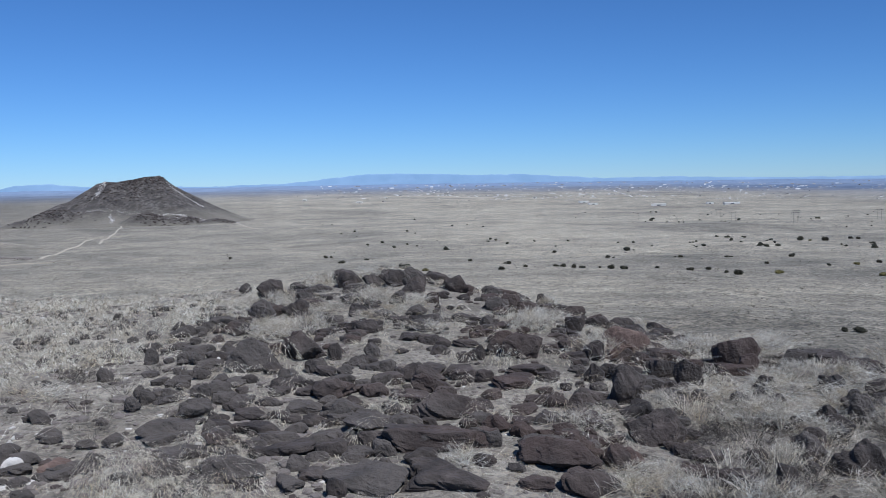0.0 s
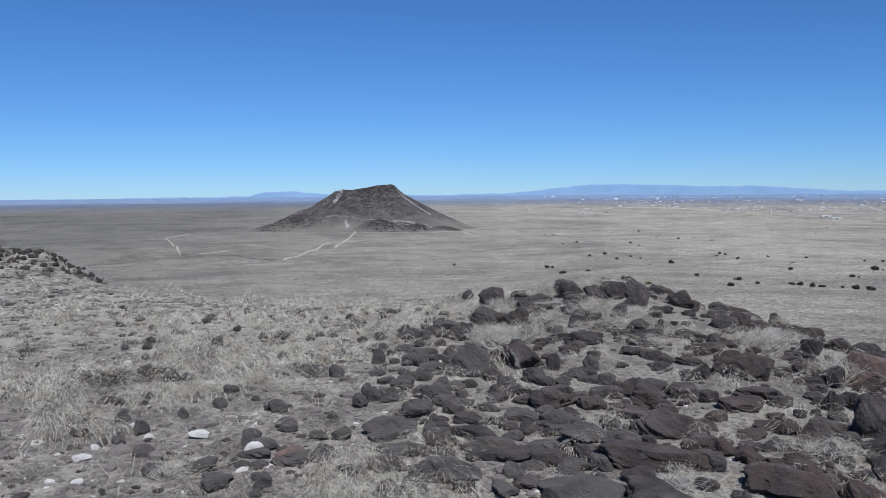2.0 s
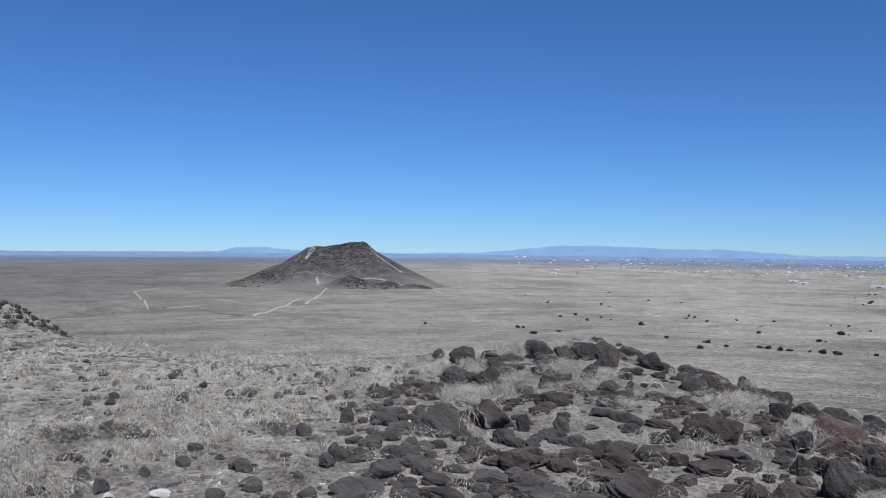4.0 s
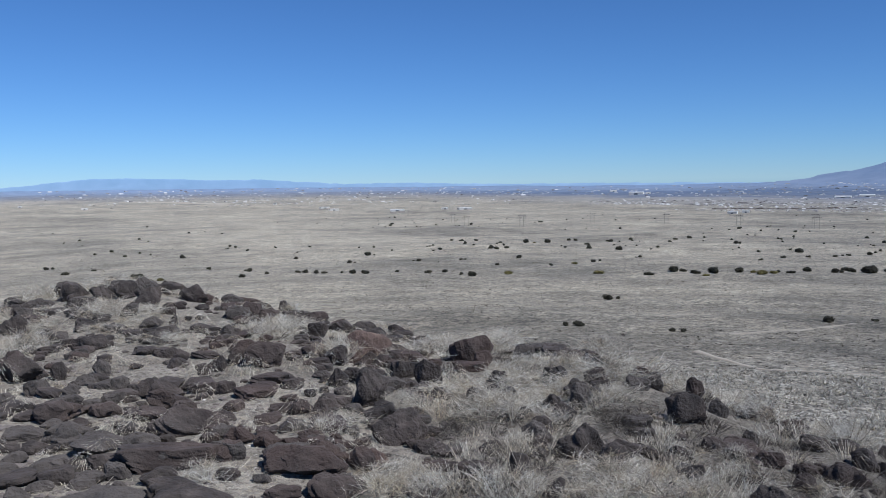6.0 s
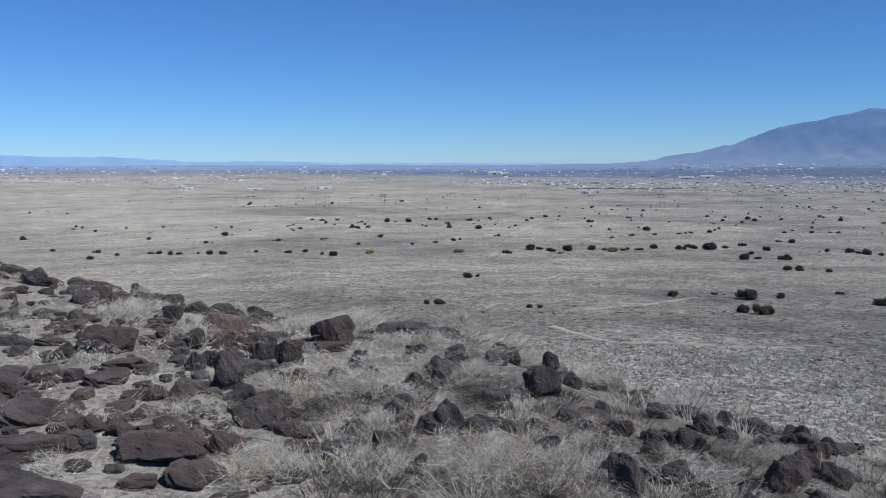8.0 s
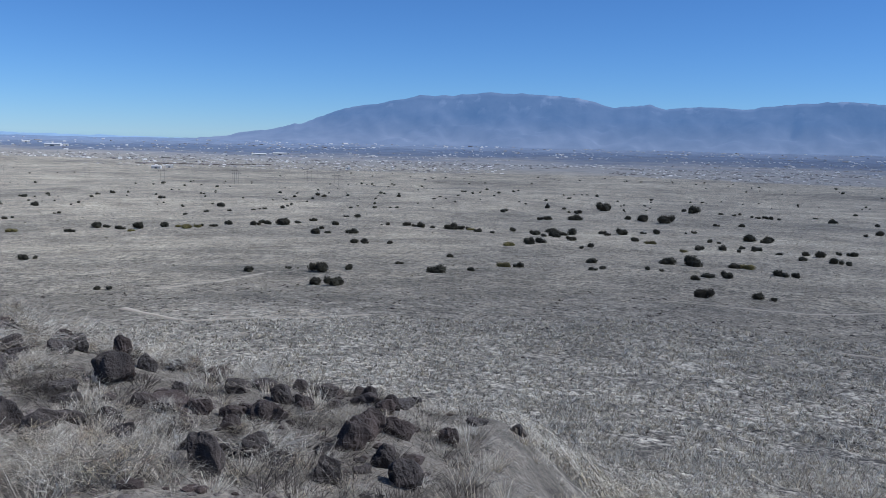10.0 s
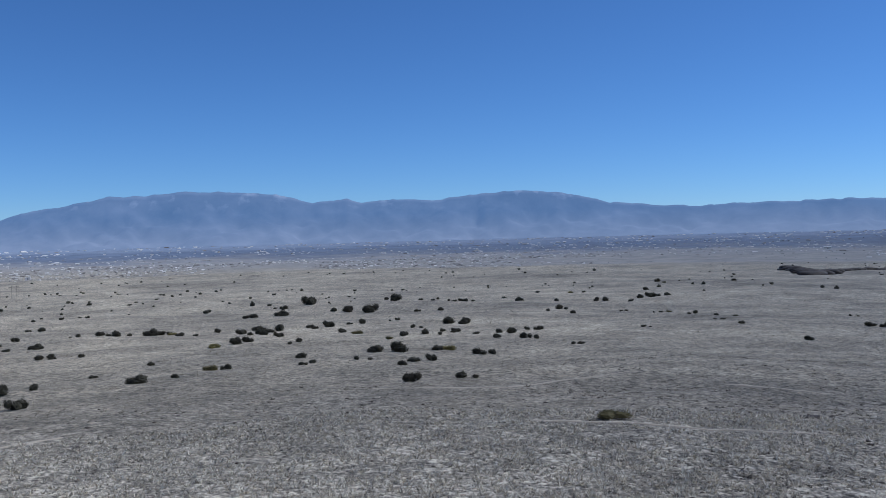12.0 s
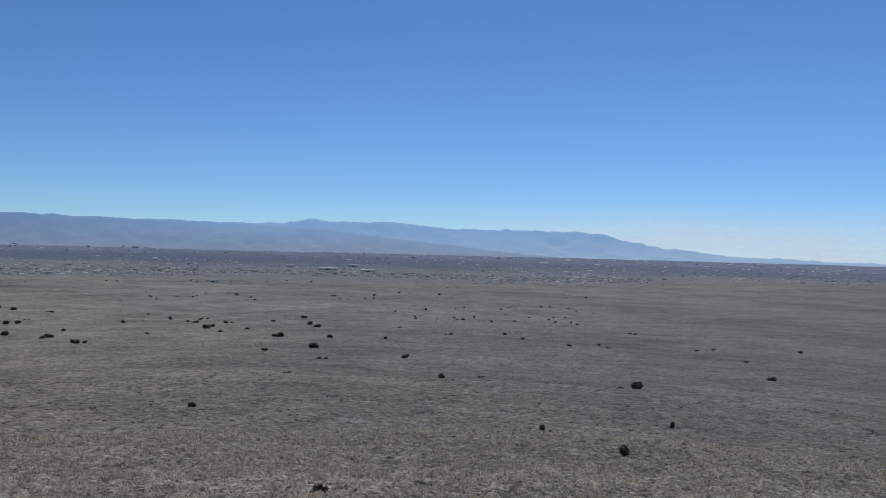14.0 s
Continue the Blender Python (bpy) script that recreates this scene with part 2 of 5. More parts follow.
LEAF = leaf_material("juniper_leaf", (0.030, 0.029, 0.019), (0.074, 0.068, 0.042))
OLIVE = leaf_material("olive_leaf", (0.10, 0.086, 0.03), (0.27, 0.225, 0.075))
# blue distance haze mixed into the trees' base colour
BOSQUE = leaf_material("hazy_bare_tree", (0.12, 0.14, 0.17), (0.19, 0.20, 0.22))
CHALK = spotted("caliche", (0.48, 0.43, 0.37), (0.66, 0.61, 0.54), 9, 0.9, 0.02)
TRAIL = spotted("trail_dust", (0.33, 0.28, 0.21), (0.41, 0.355, 0.275), 0.2)
WHITE = spotted("white_roof", (0.64, 0.60, 0.54), (0.78, 0.74, 0.68), 0.05, 0.7)
DARKWALL = spotted("shaded_door", (0.10, 0.10, 0.11), (0.16, 0.16, 0.16), 0.3, 0.7)
POLE = spotted("weathered_pole", (0.16, 0.145, 0.125), (0.26, 0.24, 0.21), 0.8)
EARTH = spotted("brown_stone", (0.12, 0.10, 0.085), (0.24, 0.20, 0.17), 12, 0.95, 0.02)
DUSTY = spotted("dusty_basalt", (0.05, 0.042, 0.036), (0.13, 0.108, 0.09), 6, 0.9, 0.05)
HOUSE = house_material()

# ---------------------------------------------------------------- terrain
# terrain begin
# height above the summit along a bearing: (distance, height) of the crest, the slope, the mesa and the valley
NEAR = {
    -60: ((0, 0), (8, -0.1), (16, -0.2), (26, -0.9), (34, -3.5), (60, -11), (115, -19)),
    -24: ((0, 0), (8, -0.05), (15, -0.25), (30, -1.35), (41, -1.75), (50, -0.95), (54, -1.1), (63, -4.5), (115, -19)),
    -21: ((0, 0), (8, -0.05), (15, -0.25), (30, -1.4), (41, -1.75), (49, -1.2), (52, -1.5), (62, -6), (115, -19)),
    -19: ((0, 0), (8, -0.05), (15, -0.25), (30, -1.45), (42, -1.9), (48, -2.05), (52, -3.2), (60, -8), (115, -19)),
    -16.5: ((0, 0), (8, -0.05), (15, -0.25), (30, -1.5), (38, -2.1), (46, -3.6), (60, -9), (115, -19)),
    -14: ((0, 0), (8, -0.05), (15, -0.25), (30, -1.55), (36, -2.6), (60, -10), (115, -19)),
    -6: ((0, 0), (8, 0.0), (14, -0.2), (22, -0.95), (28, -2.8), (60, -11), (115, -19)),
    4: ((0, 0), (6, 0.05), (10, 0.08), (15, -0.17), (18, -0.9), (24, -3.2), (60, -11), (115, -18.5)),
    8: ((0, 0), (6, 0.05), (9, 0.09), (13, 0.16), (14.6, -0.2), (20, -2.4), (60, -11.2), (115, -18.3)),
    12: ((0, 0), (5, 0.03), (8, 0.11), (10.3, 0.22), (12, 0.30), (13.2, 0.0), (19, -2.1), (60, -11.5), (115, -18.2)),
    15.5: ((0, 0), (5, 0.04), (8, 0.12), (10, 0.26), (11.5, 0.33), (12.8, 0.0), (18.5, -2.1), (60, -11.5), (115, -18.1)),
    20: ((0, 0), (5, 0.05), (8, 0.10), (11, 0.23), (12.2, -0.05), (18, -2.1), (60, -11.5), (115, -18)),
    24: ((0, 0), (5, 0.04), (8, 0.07), (10.5, 0.11), (11.7, -0.15), (17, -2.2), (57, -11.5), (115, -17.8)),
    30: ((0, 0), (5, 0.03), (8, 0.02), (9.6, -0.02), (10.8, -0.3), (16, -2.4), (55, -11.5), (115, -17.6)),
    37: ((0, 0), (4, 0.01), (7, 0.0), (9, -0.02), (10.3, -0.35), (15.5, -2.6), (52, -11.3), (115, -17.5)),
    45: ((0, 0), (4, -0.01), (6, -0.03), (8.2, -0.07), (9.8, -0.55), (14.5, -2.9), (49, -11.1), (115, -17.3)),
    50: ((0, 0), (4, -0.03), (6, -0.09), (7.5, -0.17), (9.5, -0.8), (14, -3.0), (48, -11), (115, -17.3)),
    54: ((0, 0), (4, -0.06), (7, -0.24), (9, -0.85), (13, -2.9), (47, -10.9), (115, -17.3)),
    58: ((0, 0), (4, -0.10), (6.8, -0.32), (9, -1.05), (13, -3.0), (46, -10.8), (115, -17.3)),
    66: ((0, 0), (3.5, -0.14), (6.8, -0.46), (9, -1.2), (13, -2.9), (45, -10.6), (115, -17.3)),
    74: ((0, 0), (3, -0.2), (7, -0.66), (10, -1.75), (13, -2.9), (27, -7.5), (45, -10.6), (115, -17.3)),
    85: ((0, 0), (3, -0.3), (10, -2.4), (27, -7.7), (45, -10.6), (70, -13), (115, -17.3)),
    180: ((0, 0), (3, -0.3), (10, -2.6), (27, -7.9), (45, -10.6), (70, -13), (115, -17.3)),
    240: ((0, 0), (8, -0.1), (16, -0.4), (26, -1.5), (34, -4), (60, -11), (115, -19)),
}
MESA = ((115, 0), (190, -22.8), (290, -28), (460, -33.5), (650, -36.5), (900, -39.5), (1150, -42.5))
FAR = {
    -180: ((1800, -38), (3000, -28), (5000, -6)),
    8: ((1800, -38), (3000, -26), (5000, -6)),
    30: ((1800, -42), (3000, -34), (5000, -16)),
    48: ((1800, -48), (3000, -44), (5000, -30)),
    62: ((1350, -51), (2400, -54), (3700, -36), (5000, -22)),
    150: ((1350, -51), (2400, -52), (3700, -28), (5000, -14)),
    172: ((1800, -42), (2800, -48), (5000, -12)),
    180: ((1800, -42), (2800, -48), (5000, -12)),
}


def waves(x, y, size, seed):
    """Smooth value noise, -1 to 1."""
    x, y = x / size + seed * 17.3, y / size - seed * 9.1
    i, j = np.floor(x), np.floor(y)
    u, v = x - i, y - j
    u, v = u * u * (3 - 2 * u), v * v * (3 - 2 * v)

    def h(a, b):
        s = np.sin(a * 127.1 + b * 311.7 + seed * 74.7) * 43758.5453
        return (s - np.floor(s)) * 2 - 1
    return (h(i, j) * (1 - u) + h(i + 1, j) * u) * (1 - v) + (h(i, j + 1) * (1 - u) + h(i + 1, j + 1) * u) * v


def along(points, d):
    px = np.log1p([p[0] for p in points])
    return np.interp(np.log1p(d), px, [p[1] for p in points])


def matted(b, x, y, d):
    """How far matted grass clumps rise here, 0 to 1."""
    slope = np.clip((b - 36) / 14, 0, 1) * np.clip((d - 5) / 4, 0, 1)
    left = 0.62 * np.clip((2 - b) / 8, 0, 1) * np.clip((d - 5 - 4 * np.clip((-6 - b) / 5, 0, 1)) / 5, 0, 1)
    grow = 1 + np.clip(d, 0, 150) * 0.006
    lump = 0.6 * waves(x, y, 0.21, 91) + 0.45 * waves(x + y, x - y, 0.17, 92) + 0.25 * waves(x, y, 1.7, 93) + 0.2 * waves(x, y, 7.0, 94)
    return np.clip(0.42 + 0.75 * lump, 0, 1.2) ** 1.4 * np.maximum(slope, left) * np.clip((135 - d) / 95, 0, 1) * grow


def height(bearing, d):
    """Ground height at a bearing in degrees and a distance in metres."""
    b = (np.asarray(bearing, float) + 100) % 360 - 100
    d = np.asarray(d, float)
    out = np.zeros(np.broadcast(b, d).shape)
    total = np.zeros_like(out)
    keys = sorted(NEAR)
    keys = [keys[-1] - 360] + keys + [keys[0] + 360]
    fkeys = sorted(FAR)
    for n, k in enumerate(keys):
        src = NEAR[k] if k in NEAR else NEAR[k - 360] if k - 360 in NEAR else NEAR[k + 360]
        lo = keys[n - 1] if n else k - 60
        hi = keys[n + 1] if n + 1 < len(keys) else k + 60
        w = np.clip(np.minimum((b - lo) / (k - lo), (hi - b) / (hi - k)), 0, 1)
        w = w * w * (3 - 2 * w)
        out += w * along(src, d)
        total += w
    z = out / np.maximum(total, 1e-6)
    # mesa and beyond
    bb = np.where(b > 180, b - 360, b)
    fz, ft = np.zeros_like(out), np.zeros_like(out)
    for n, k in enumerate(fkeys):
        lo = fkeys[n - 1] if n else k - 5
        hi = fkeys[n + 1] if n + 1 < len(fkeys) else k + 5
        w = np.clip(np.minimum((bb - lo) / (k - lo), (hi - bb) / (hi - k)), 0, 1)
        fz += w * along(((115, -17.3),) + MESA[1:] + FAR[k], d)
        ft += w
    fz /= np.maximum(ft, 1e-6)
    far = np.clip((d - 100) / 60, 0, 1)
    far = far * far * (3 - 2 * far)
    z = z * (1 - far) + fz * far
    a = np.radians(b)
    x, y = np.sin(a) * d, np.cos(a) * d
    z = z + 0.05 * waves(x, y, 1.1, 1) * np.clip(d / 3, 0, 1) + 0.025 * waves(x, y, 0.45, 2) * np.clip(1.4 - d / 40, 0, 1)
    ridge = np.exp(-((d - 585 - 3 * (b + 11)) / 24) ** 2) * np.clip((b + 20) / 4, 0, 1) * np.clip((-5 - b) / 4, 0, 1)
    z = z + 6.5 * ridge
    z = z + np.clip((d - 20) / 60, 0, 1) * (0.25 * waves(x, y, 9, 3) + 0.5 * waves(x, y, 30, 4))
    z = z + 0.055 * matted(b, x, y, d)
    z = z + np.clip((b - 104) / 12, 0, 1) * np.clip((d - 25) / 30, 0, 1) * np.clip((190 - d) / 60, 0, 1) * (0.55 * waves(x, y, 26, 7) + 0.25 * waves(x, y, 11, 8))
    z = z + np.clip((d - 150) / 300, 0, 1) * (1.6 * waves(x, y, 110, 5) + 0.9 * waves(x, y, 55, 6))
    return z
# terrain end


def spot(bearing, d, lift=0.0):
    a = radians(bearing)
    return Vector((math.sin(a) * d, math.cos(a) * d, float(height(bearing, d)) + lift))


def fast_mesh(name, verts, tris, quads, material):
    """A large mesh from arrays of triangles and quads."""
    me = bpy.data.meshes.new(name)
    me.vertices.add(len(verts))
    me.vertices.foreach_set("co", np.asarray(verts, np.float32).ravel())
    nt, nq = len(tris), len(quads)
    loops = np.concatenate([np.asarray(tris, np.int32).ravel(), np.asarray(quads, np.int32).ravel()])
    me.loops.add(len(loops))
    me.loops.foreach_set("vertex_index", loops)
    me.polygons.add(nt + nq)
    me.polygons.foreach_set("loop_start", np.concatenate([np.arange(nt) * 3, nt * 3 + np.arange(nq) * 4]).astype(np.int32))
    me.update(calc_edges=True)
    me.materials.append(material)
    return new(name, me)


def mesh_ob(name, verts, faces, material, smooth=True):
    me = bpy.data.meshes.new(name)
    me.from_pydata(verts, [], faces)
    if smooth:
        me.polygons.foreach_set("use_smooth", [True] * len(me.polygons))
    me.materials.append(material)
    return new(name, me)


def grid_faces(rows, cols, wrap):
    f = []
    for i in range(rows - 1):
        for j in range(cols if wrap else cols - 1):
            k = (j + 1) % cols
            f.append((i * cols + j, i * cols + k, (i + 1) * cols + k, (i + 1) * cols + j))
    return f


def build_ground():
    bearings = np.concatenate([np.arange(-32, 186, 0.25), np.arange(186, 328, 4.0)])
    radii = np.concatenate([[0.0, 0.4, 0.8], np.geomspace(1.2, 5, 50)[:-1], np.geomspace(5, 100, 470)[:-1], np.geomspace(100, 4950, 150)])
    bg, rg = np.meshgrid(bearings, radii)
    z = height(bg, rg)
    a = np.radians(bg)
    x, y = np.sin(a) * rg, np.cos(a) * rg
    n, m = bg.shape
    i, j = np.meshgrid(np.arange(n - 1), np.arange(m), indexing="ij")
    k = (j + 1) % m
    quads = np.stack([(i + 1) * m + j, (i + 1) * m + k, i * m + k, i * m + j], -1).reshape(-1, 4)
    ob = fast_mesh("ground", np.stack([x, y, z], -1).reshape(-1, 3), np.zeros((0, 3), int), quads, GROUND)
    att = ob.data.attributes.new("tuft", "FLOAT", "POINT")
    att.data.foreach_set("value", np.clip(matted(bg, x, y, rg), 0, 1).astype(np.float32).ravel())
    return tagged(ob, "dry straw-coloured mesa and rocky summit soil", "ground", kind="structure")


build_ground()


def build_cone():
    """The flat-topped cinder cone across the plain, with low lava knolls at its foot."""
    cx, cy = math.sin(radians(-1.3)) * 1150, math.cos(radians(-1.3)) * 1150
    n = 110
    span = 230
    us = np.linspace(-span, span, n)
    gx, gy = np.meshgrid(us, us)
    r = np.hypot(gx, gy)
    ang = np.arctan2(gy, gx)
    r2 = np.hypot(gx + 7, gy) * (1 + 0.05 * np.sin(3 * ang + 1) + 0.04 * np.sin(7 * ang))
    top = 55 + gx * 0.075
    t = np.clip((r2 - 33) / 118, 0, 1)
    rise = (1 - t) ** 1.45 * top
    rise = np.minimum(rise, top - 1.5 + 1.0 * waves(gx, gy, 12, 3))
    rise += 2.2 * np.clip(1 - np.hypot(gx - 27, gy + 8) / 10, 0, 1)
    lava = np.zeros_like(rise)
    for kx, ky, kr, kh in ((-80, -80, 46, 22), (-112, -70, 36, 9), (12, -122, 32, 15), (55, -126, 25, 9), (88, -134, 28, 5)):
        k = np.clip(1 - (np.hypot((gx - kx), (gy - ky) * 1.5) / kr) ** 1.6, 0, 1)
        rise = np.maximum(rise, kh * k)
        lava = np.maximum(lava, np.clip(k * 1.5, 0, 0.9))
    rise += np.clip(rise / 10, 0, 1) * (1.6 * waves(gx, gy, 18, 7) + 0.9 * waves(gx, gy, 8, 8) + 0.4 * waves(gx, gy, 4.3, 9))
    x, y = gx + cx, gy + cy
    base = height(np.degrees(np.arctan2(x, y)), np.hypot(x, y))
    z = base + rise - 1.2 * (rise < 0.4)
    ob = mesh_ob("cinder_cone", np.stack([x, y, z], -1).reshape(-1, 3).tolist(), grid_faces(n, n, False), CINDER)
    att = ob.data.attributes.new("cinder", "FLOAT", "POINT")
    att.data.foreach_set("value", np.maximum(np.clip((rise - 4) / 18, 0, 0.95), lava).ravel())
    tagged(ob, "flat-topped dark cinder cone hill rising from the plain", "hill")

    def lay(px, py):
        u = np.clip((px + span) / (2 * span) * (n - 1), 0, n - 1.001)
        v = np.clip((py + span) / (2 * span) * (n - 1), 0, n - 1.001)
        i, j = u.astype(int), v.astype(int)
        u, v = u - i, v - j
        return (z[j, i] * (1 - u) + z[j, i + 1] * u) * (1 - v) + (z[j + 1, i] * (1 - u) + z[j + 1, i + 1] * u) * v

    r0 = np.random.default_rng(5)

    def rubble(name, label, px, py, size, material):
        verts, faces = [], []
        f0 = np.array(BALLS[1][1])
        for q, w, zz in zip(np.stack([px, py], -1), size, lay(px, py)):
            p = rock_shape(r0, 1, 7)[0] * (w, w, w * 0.55)
            faces.append(f0 + len(verts) * len(p))
            verts.append(p + (q[0] + cx, q[1] + cy, zz - 0.05 * w))
        me = mesh_ob(name, np.concatenate(verts).tolist(), np.concatenate(faces).tolist(), material, False)
        me.parent = ob
        return tagged(me, label, kind="stuff")

    t = r0.uniform(math.pi * 1.02, math.pi * 1.98, 300)
    rr = 31 + np.abs(r0.normal(0, 3.4, 300))
    rubble("rim_rock", "dark lava rim", np.cos(t) * rr, np.sin(t) * rr, r0.uniform(0.6, 1.9, 300), BASALT)
    for label, count, x0, y0, x1, y1, wide, lo, hi in (
            ("pale scree streak", 130, -34, -16, -43, -48, 2.0, 0.4, 1.3), ("pale scree streak", 130, 34, -18, 76, -54, 1.2, 0.4, 0.9),
            ("pale worn path stones", 60, -23, -122, -27, -100, 1.2, 0.4, 0.9), ("pale stones along a worn line", 200, -52, -84, 30, -108, 1.6, 0.2, 0.6),
            ("pale stones along a worn line", 260, 30, -108, 150, -140, 2.0, 0.4, 1.0)):
        u = r0.uniform(0, 1, count)
        rubble("scree", label, x0 + (x1 - x0) * u + r0.normal(0, wide, count), y0 + (y1 - y0) * u + r0.normal(0, wide, count), r0.uniform(lo, hi, count), CHALK)
    for kx, ky, kr, m in ((-92, -90, 34, 200), (20, -128, 22, 150), (58, -130, 20, 120), (-15, -45, 50, 260), (10, -36, 40, 260), (92, -138, 20, 60)):
        rubble("lava_outcrop", "dark lava blocks", kx + r0.normal(0, kr * 0.5, m), ky + r0.normal(0, kr * 0.3, m), r0.uniform(0.5, 2.0, m), BASALT)
    u = r0.uniform(0, 1, 130)
    rubble("scree", "pale stones at the foot", 35 + u * 115, -118 - u * 26 + r0.normal(0, 4, 130), r0.uniform(0.3, 0.9, 130), CHALK)
    return ob



def build_range(name, label, crest, far, foot, depth, material, rough, seed):
    """A range whose crest heights (bearing, degrees) are carried down in spurs to its foot."""
    b0, b1 = crest[0][0], crest[-1][0]
    cols = int((b1 - b0) / 0.12)
    bs = np.linspace(b0, b1, cols)
    top = np.interp(bs, [c[0] for c in crest], [c[1] for c in crest])
    rows = 26
    verts = []
    for i in range(rows):
        t = i / (rows - 1)
        d = far - depth * (1 - t)
        xs = bs * far * math.pi / 180
        crest_z = EYE + far * np.tan(np.radians(top + rough * waves(xs, xs * 0, 45, seed) + 0.5 * rough * waves(xs, xs * 0, 18, seed + 1)))
        z0 = foot * np.ones(cols)
        spur = 0.5 + 0.5 * waves(xs + 40 * waves(xs, xs * 0 + 900 * t, 160, seed + 4), xs * 0 + 300 * t, 130, seed + 2)
        prof = t ** (1.1 + 0.9 * spur)
        relief = t * (1 - t) * 4 * 20 * waves(xs, xs * 0 + 500 * t, 60, seed + 3) * (0.4 + spur)
        z = z0 + (crest_z - z0) * prof + relief * (crest_z - z0) / 250
        a = np.radians(bs)
        verts += np.stack([np.sin(a) * d, np.cos(a) * d, z], -1).tolist()
    back = [(v[0] * 1.02, v[1] * 1.02, foot) for v in verts[-cols:]]
    base = new(name)
    low = 10
    for piece, v, n in (("foothill", verts[:low * cols], low), ("crest", verts[(low - 1) * cols:] + back, rows - low + 2)):
        ob = mesh_ob(piece, v, [f[::-1] for f in grid_faces(n, cols, False)], material)
        ob.parent = base
    return tagged(base, label, "mountain")


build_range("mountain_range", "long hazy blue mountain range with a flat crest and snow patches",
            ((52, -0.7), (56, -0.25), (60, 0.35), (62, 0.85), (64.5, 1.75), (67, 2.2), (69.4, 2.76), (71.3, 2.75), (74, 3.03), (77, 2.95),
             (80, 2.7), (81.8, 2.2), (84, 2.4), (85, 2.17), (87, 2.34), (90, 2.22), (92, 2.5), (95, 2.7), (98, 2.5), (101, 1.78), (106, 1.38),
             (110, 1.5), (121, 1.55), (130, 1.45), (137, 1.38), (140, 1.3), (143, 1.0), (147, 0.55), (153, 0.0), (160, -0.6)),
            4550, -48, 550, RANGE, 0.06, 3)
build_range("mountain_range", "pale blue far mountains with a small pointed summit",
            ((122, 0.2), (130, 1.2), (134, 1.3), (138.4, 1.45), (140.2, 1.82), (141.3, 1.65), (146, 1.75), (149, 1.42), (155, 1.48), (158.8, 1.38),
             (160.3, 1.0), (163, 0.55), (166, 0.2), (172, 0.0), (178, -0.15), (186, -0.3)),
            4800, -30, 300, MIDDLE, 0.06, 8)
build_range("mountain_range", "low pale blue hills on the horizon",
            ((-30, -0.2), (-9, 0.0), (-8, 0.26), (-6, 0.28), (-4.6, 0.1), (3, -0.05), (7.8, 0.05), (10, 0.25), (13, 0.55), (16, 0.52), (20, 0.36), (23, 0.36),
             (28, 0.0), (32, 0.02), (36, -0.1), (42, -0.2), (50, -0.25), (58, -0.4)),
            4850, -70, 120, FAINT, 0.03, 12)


def cloud_material():
    m = Mat("thin_cloud", 1.0)
    at = m.t.nodes.new("ShaderNodeAttribute")
    at.attribute_name = "veil"
    fac = m.mathop("MULTIPLY", at.outputs["Fac"], m.remap(m.noise(0.0012, 5, stretch=(1, 1, 4)), 0.2, 0.7))
    m.colour((0.8, 0.8, 0.8))
    # sunlit brightness of the cloud put in as a glow
    m.b.inputs["Emission Color"].default_value = (0.80, 0.74, 0.74, 1)
    m.b.inputs["Emission Strength"].default_value = 0.55
    m.link(fac, m.b.inputs["Alpha"])
    return m.m


def build_cloud():
    """A thin bright cloud bank low over the horizon towards the sun."""
    bs, els = np.linspace(140, 196, 90), np.linspace(-0.4, 3.6, 24)
    bg, eg = np.meshgrid(bs, els)
    a = np.radians(bg)
    far = 4920
    v = np.stack([np.sin(a) * far, np.cos(a) * far, EYE + far * np.tan(np.radians(eg))], -1).reshape(-1, 3)
    ob = mesh_ob("cloud_bank", v.tolist(), [f[::-1] for f in grid_faces(len(els), len(bs), False)], cloud_material())
    veil = np.clip((bg - 141) / 22, 0, 1) * np.clip((3.6 - eg) / 2.8, 0, 1) ** 1.3 * 0.85
    att = ob.data.attributes.new("veil", "FLOAT", "POINT")
    att.data.foreach_set("value", veil.ravel())
    ob.visible_shadow = False
    return tagged(ob, "thin pale cloud bank low over the horizon", "cloud", kind="structure")


build_cloud()

# ---------------------------------------------------------------- helpers for things


def part(name, verts, faces, material, parent=None, label="", smooth=True):
    ob = mesh_ob(name, verts, faces, material, smooth)
    ob.parent = parent
    return tagged(ob, label) if label else ob


def holder(name, m, label, category, group=""):
    ob = new(name)
    ob.matrix_basis = m
    return tagged(ob, label, category, group)


def ball(level):
    bm = bmesh.new()
    bmesh.ops.create_icosphere(bm, subdivisions=level, radius=1)
    v = np.array([p.co[:] for p in bm.verts])
    f = [[p.index for p in q.verts] for q in bm.faces]
    bm.free()
    return v, f


BALLS = {n: ball(n) for n in (1, 2, 3, 4, 5)}


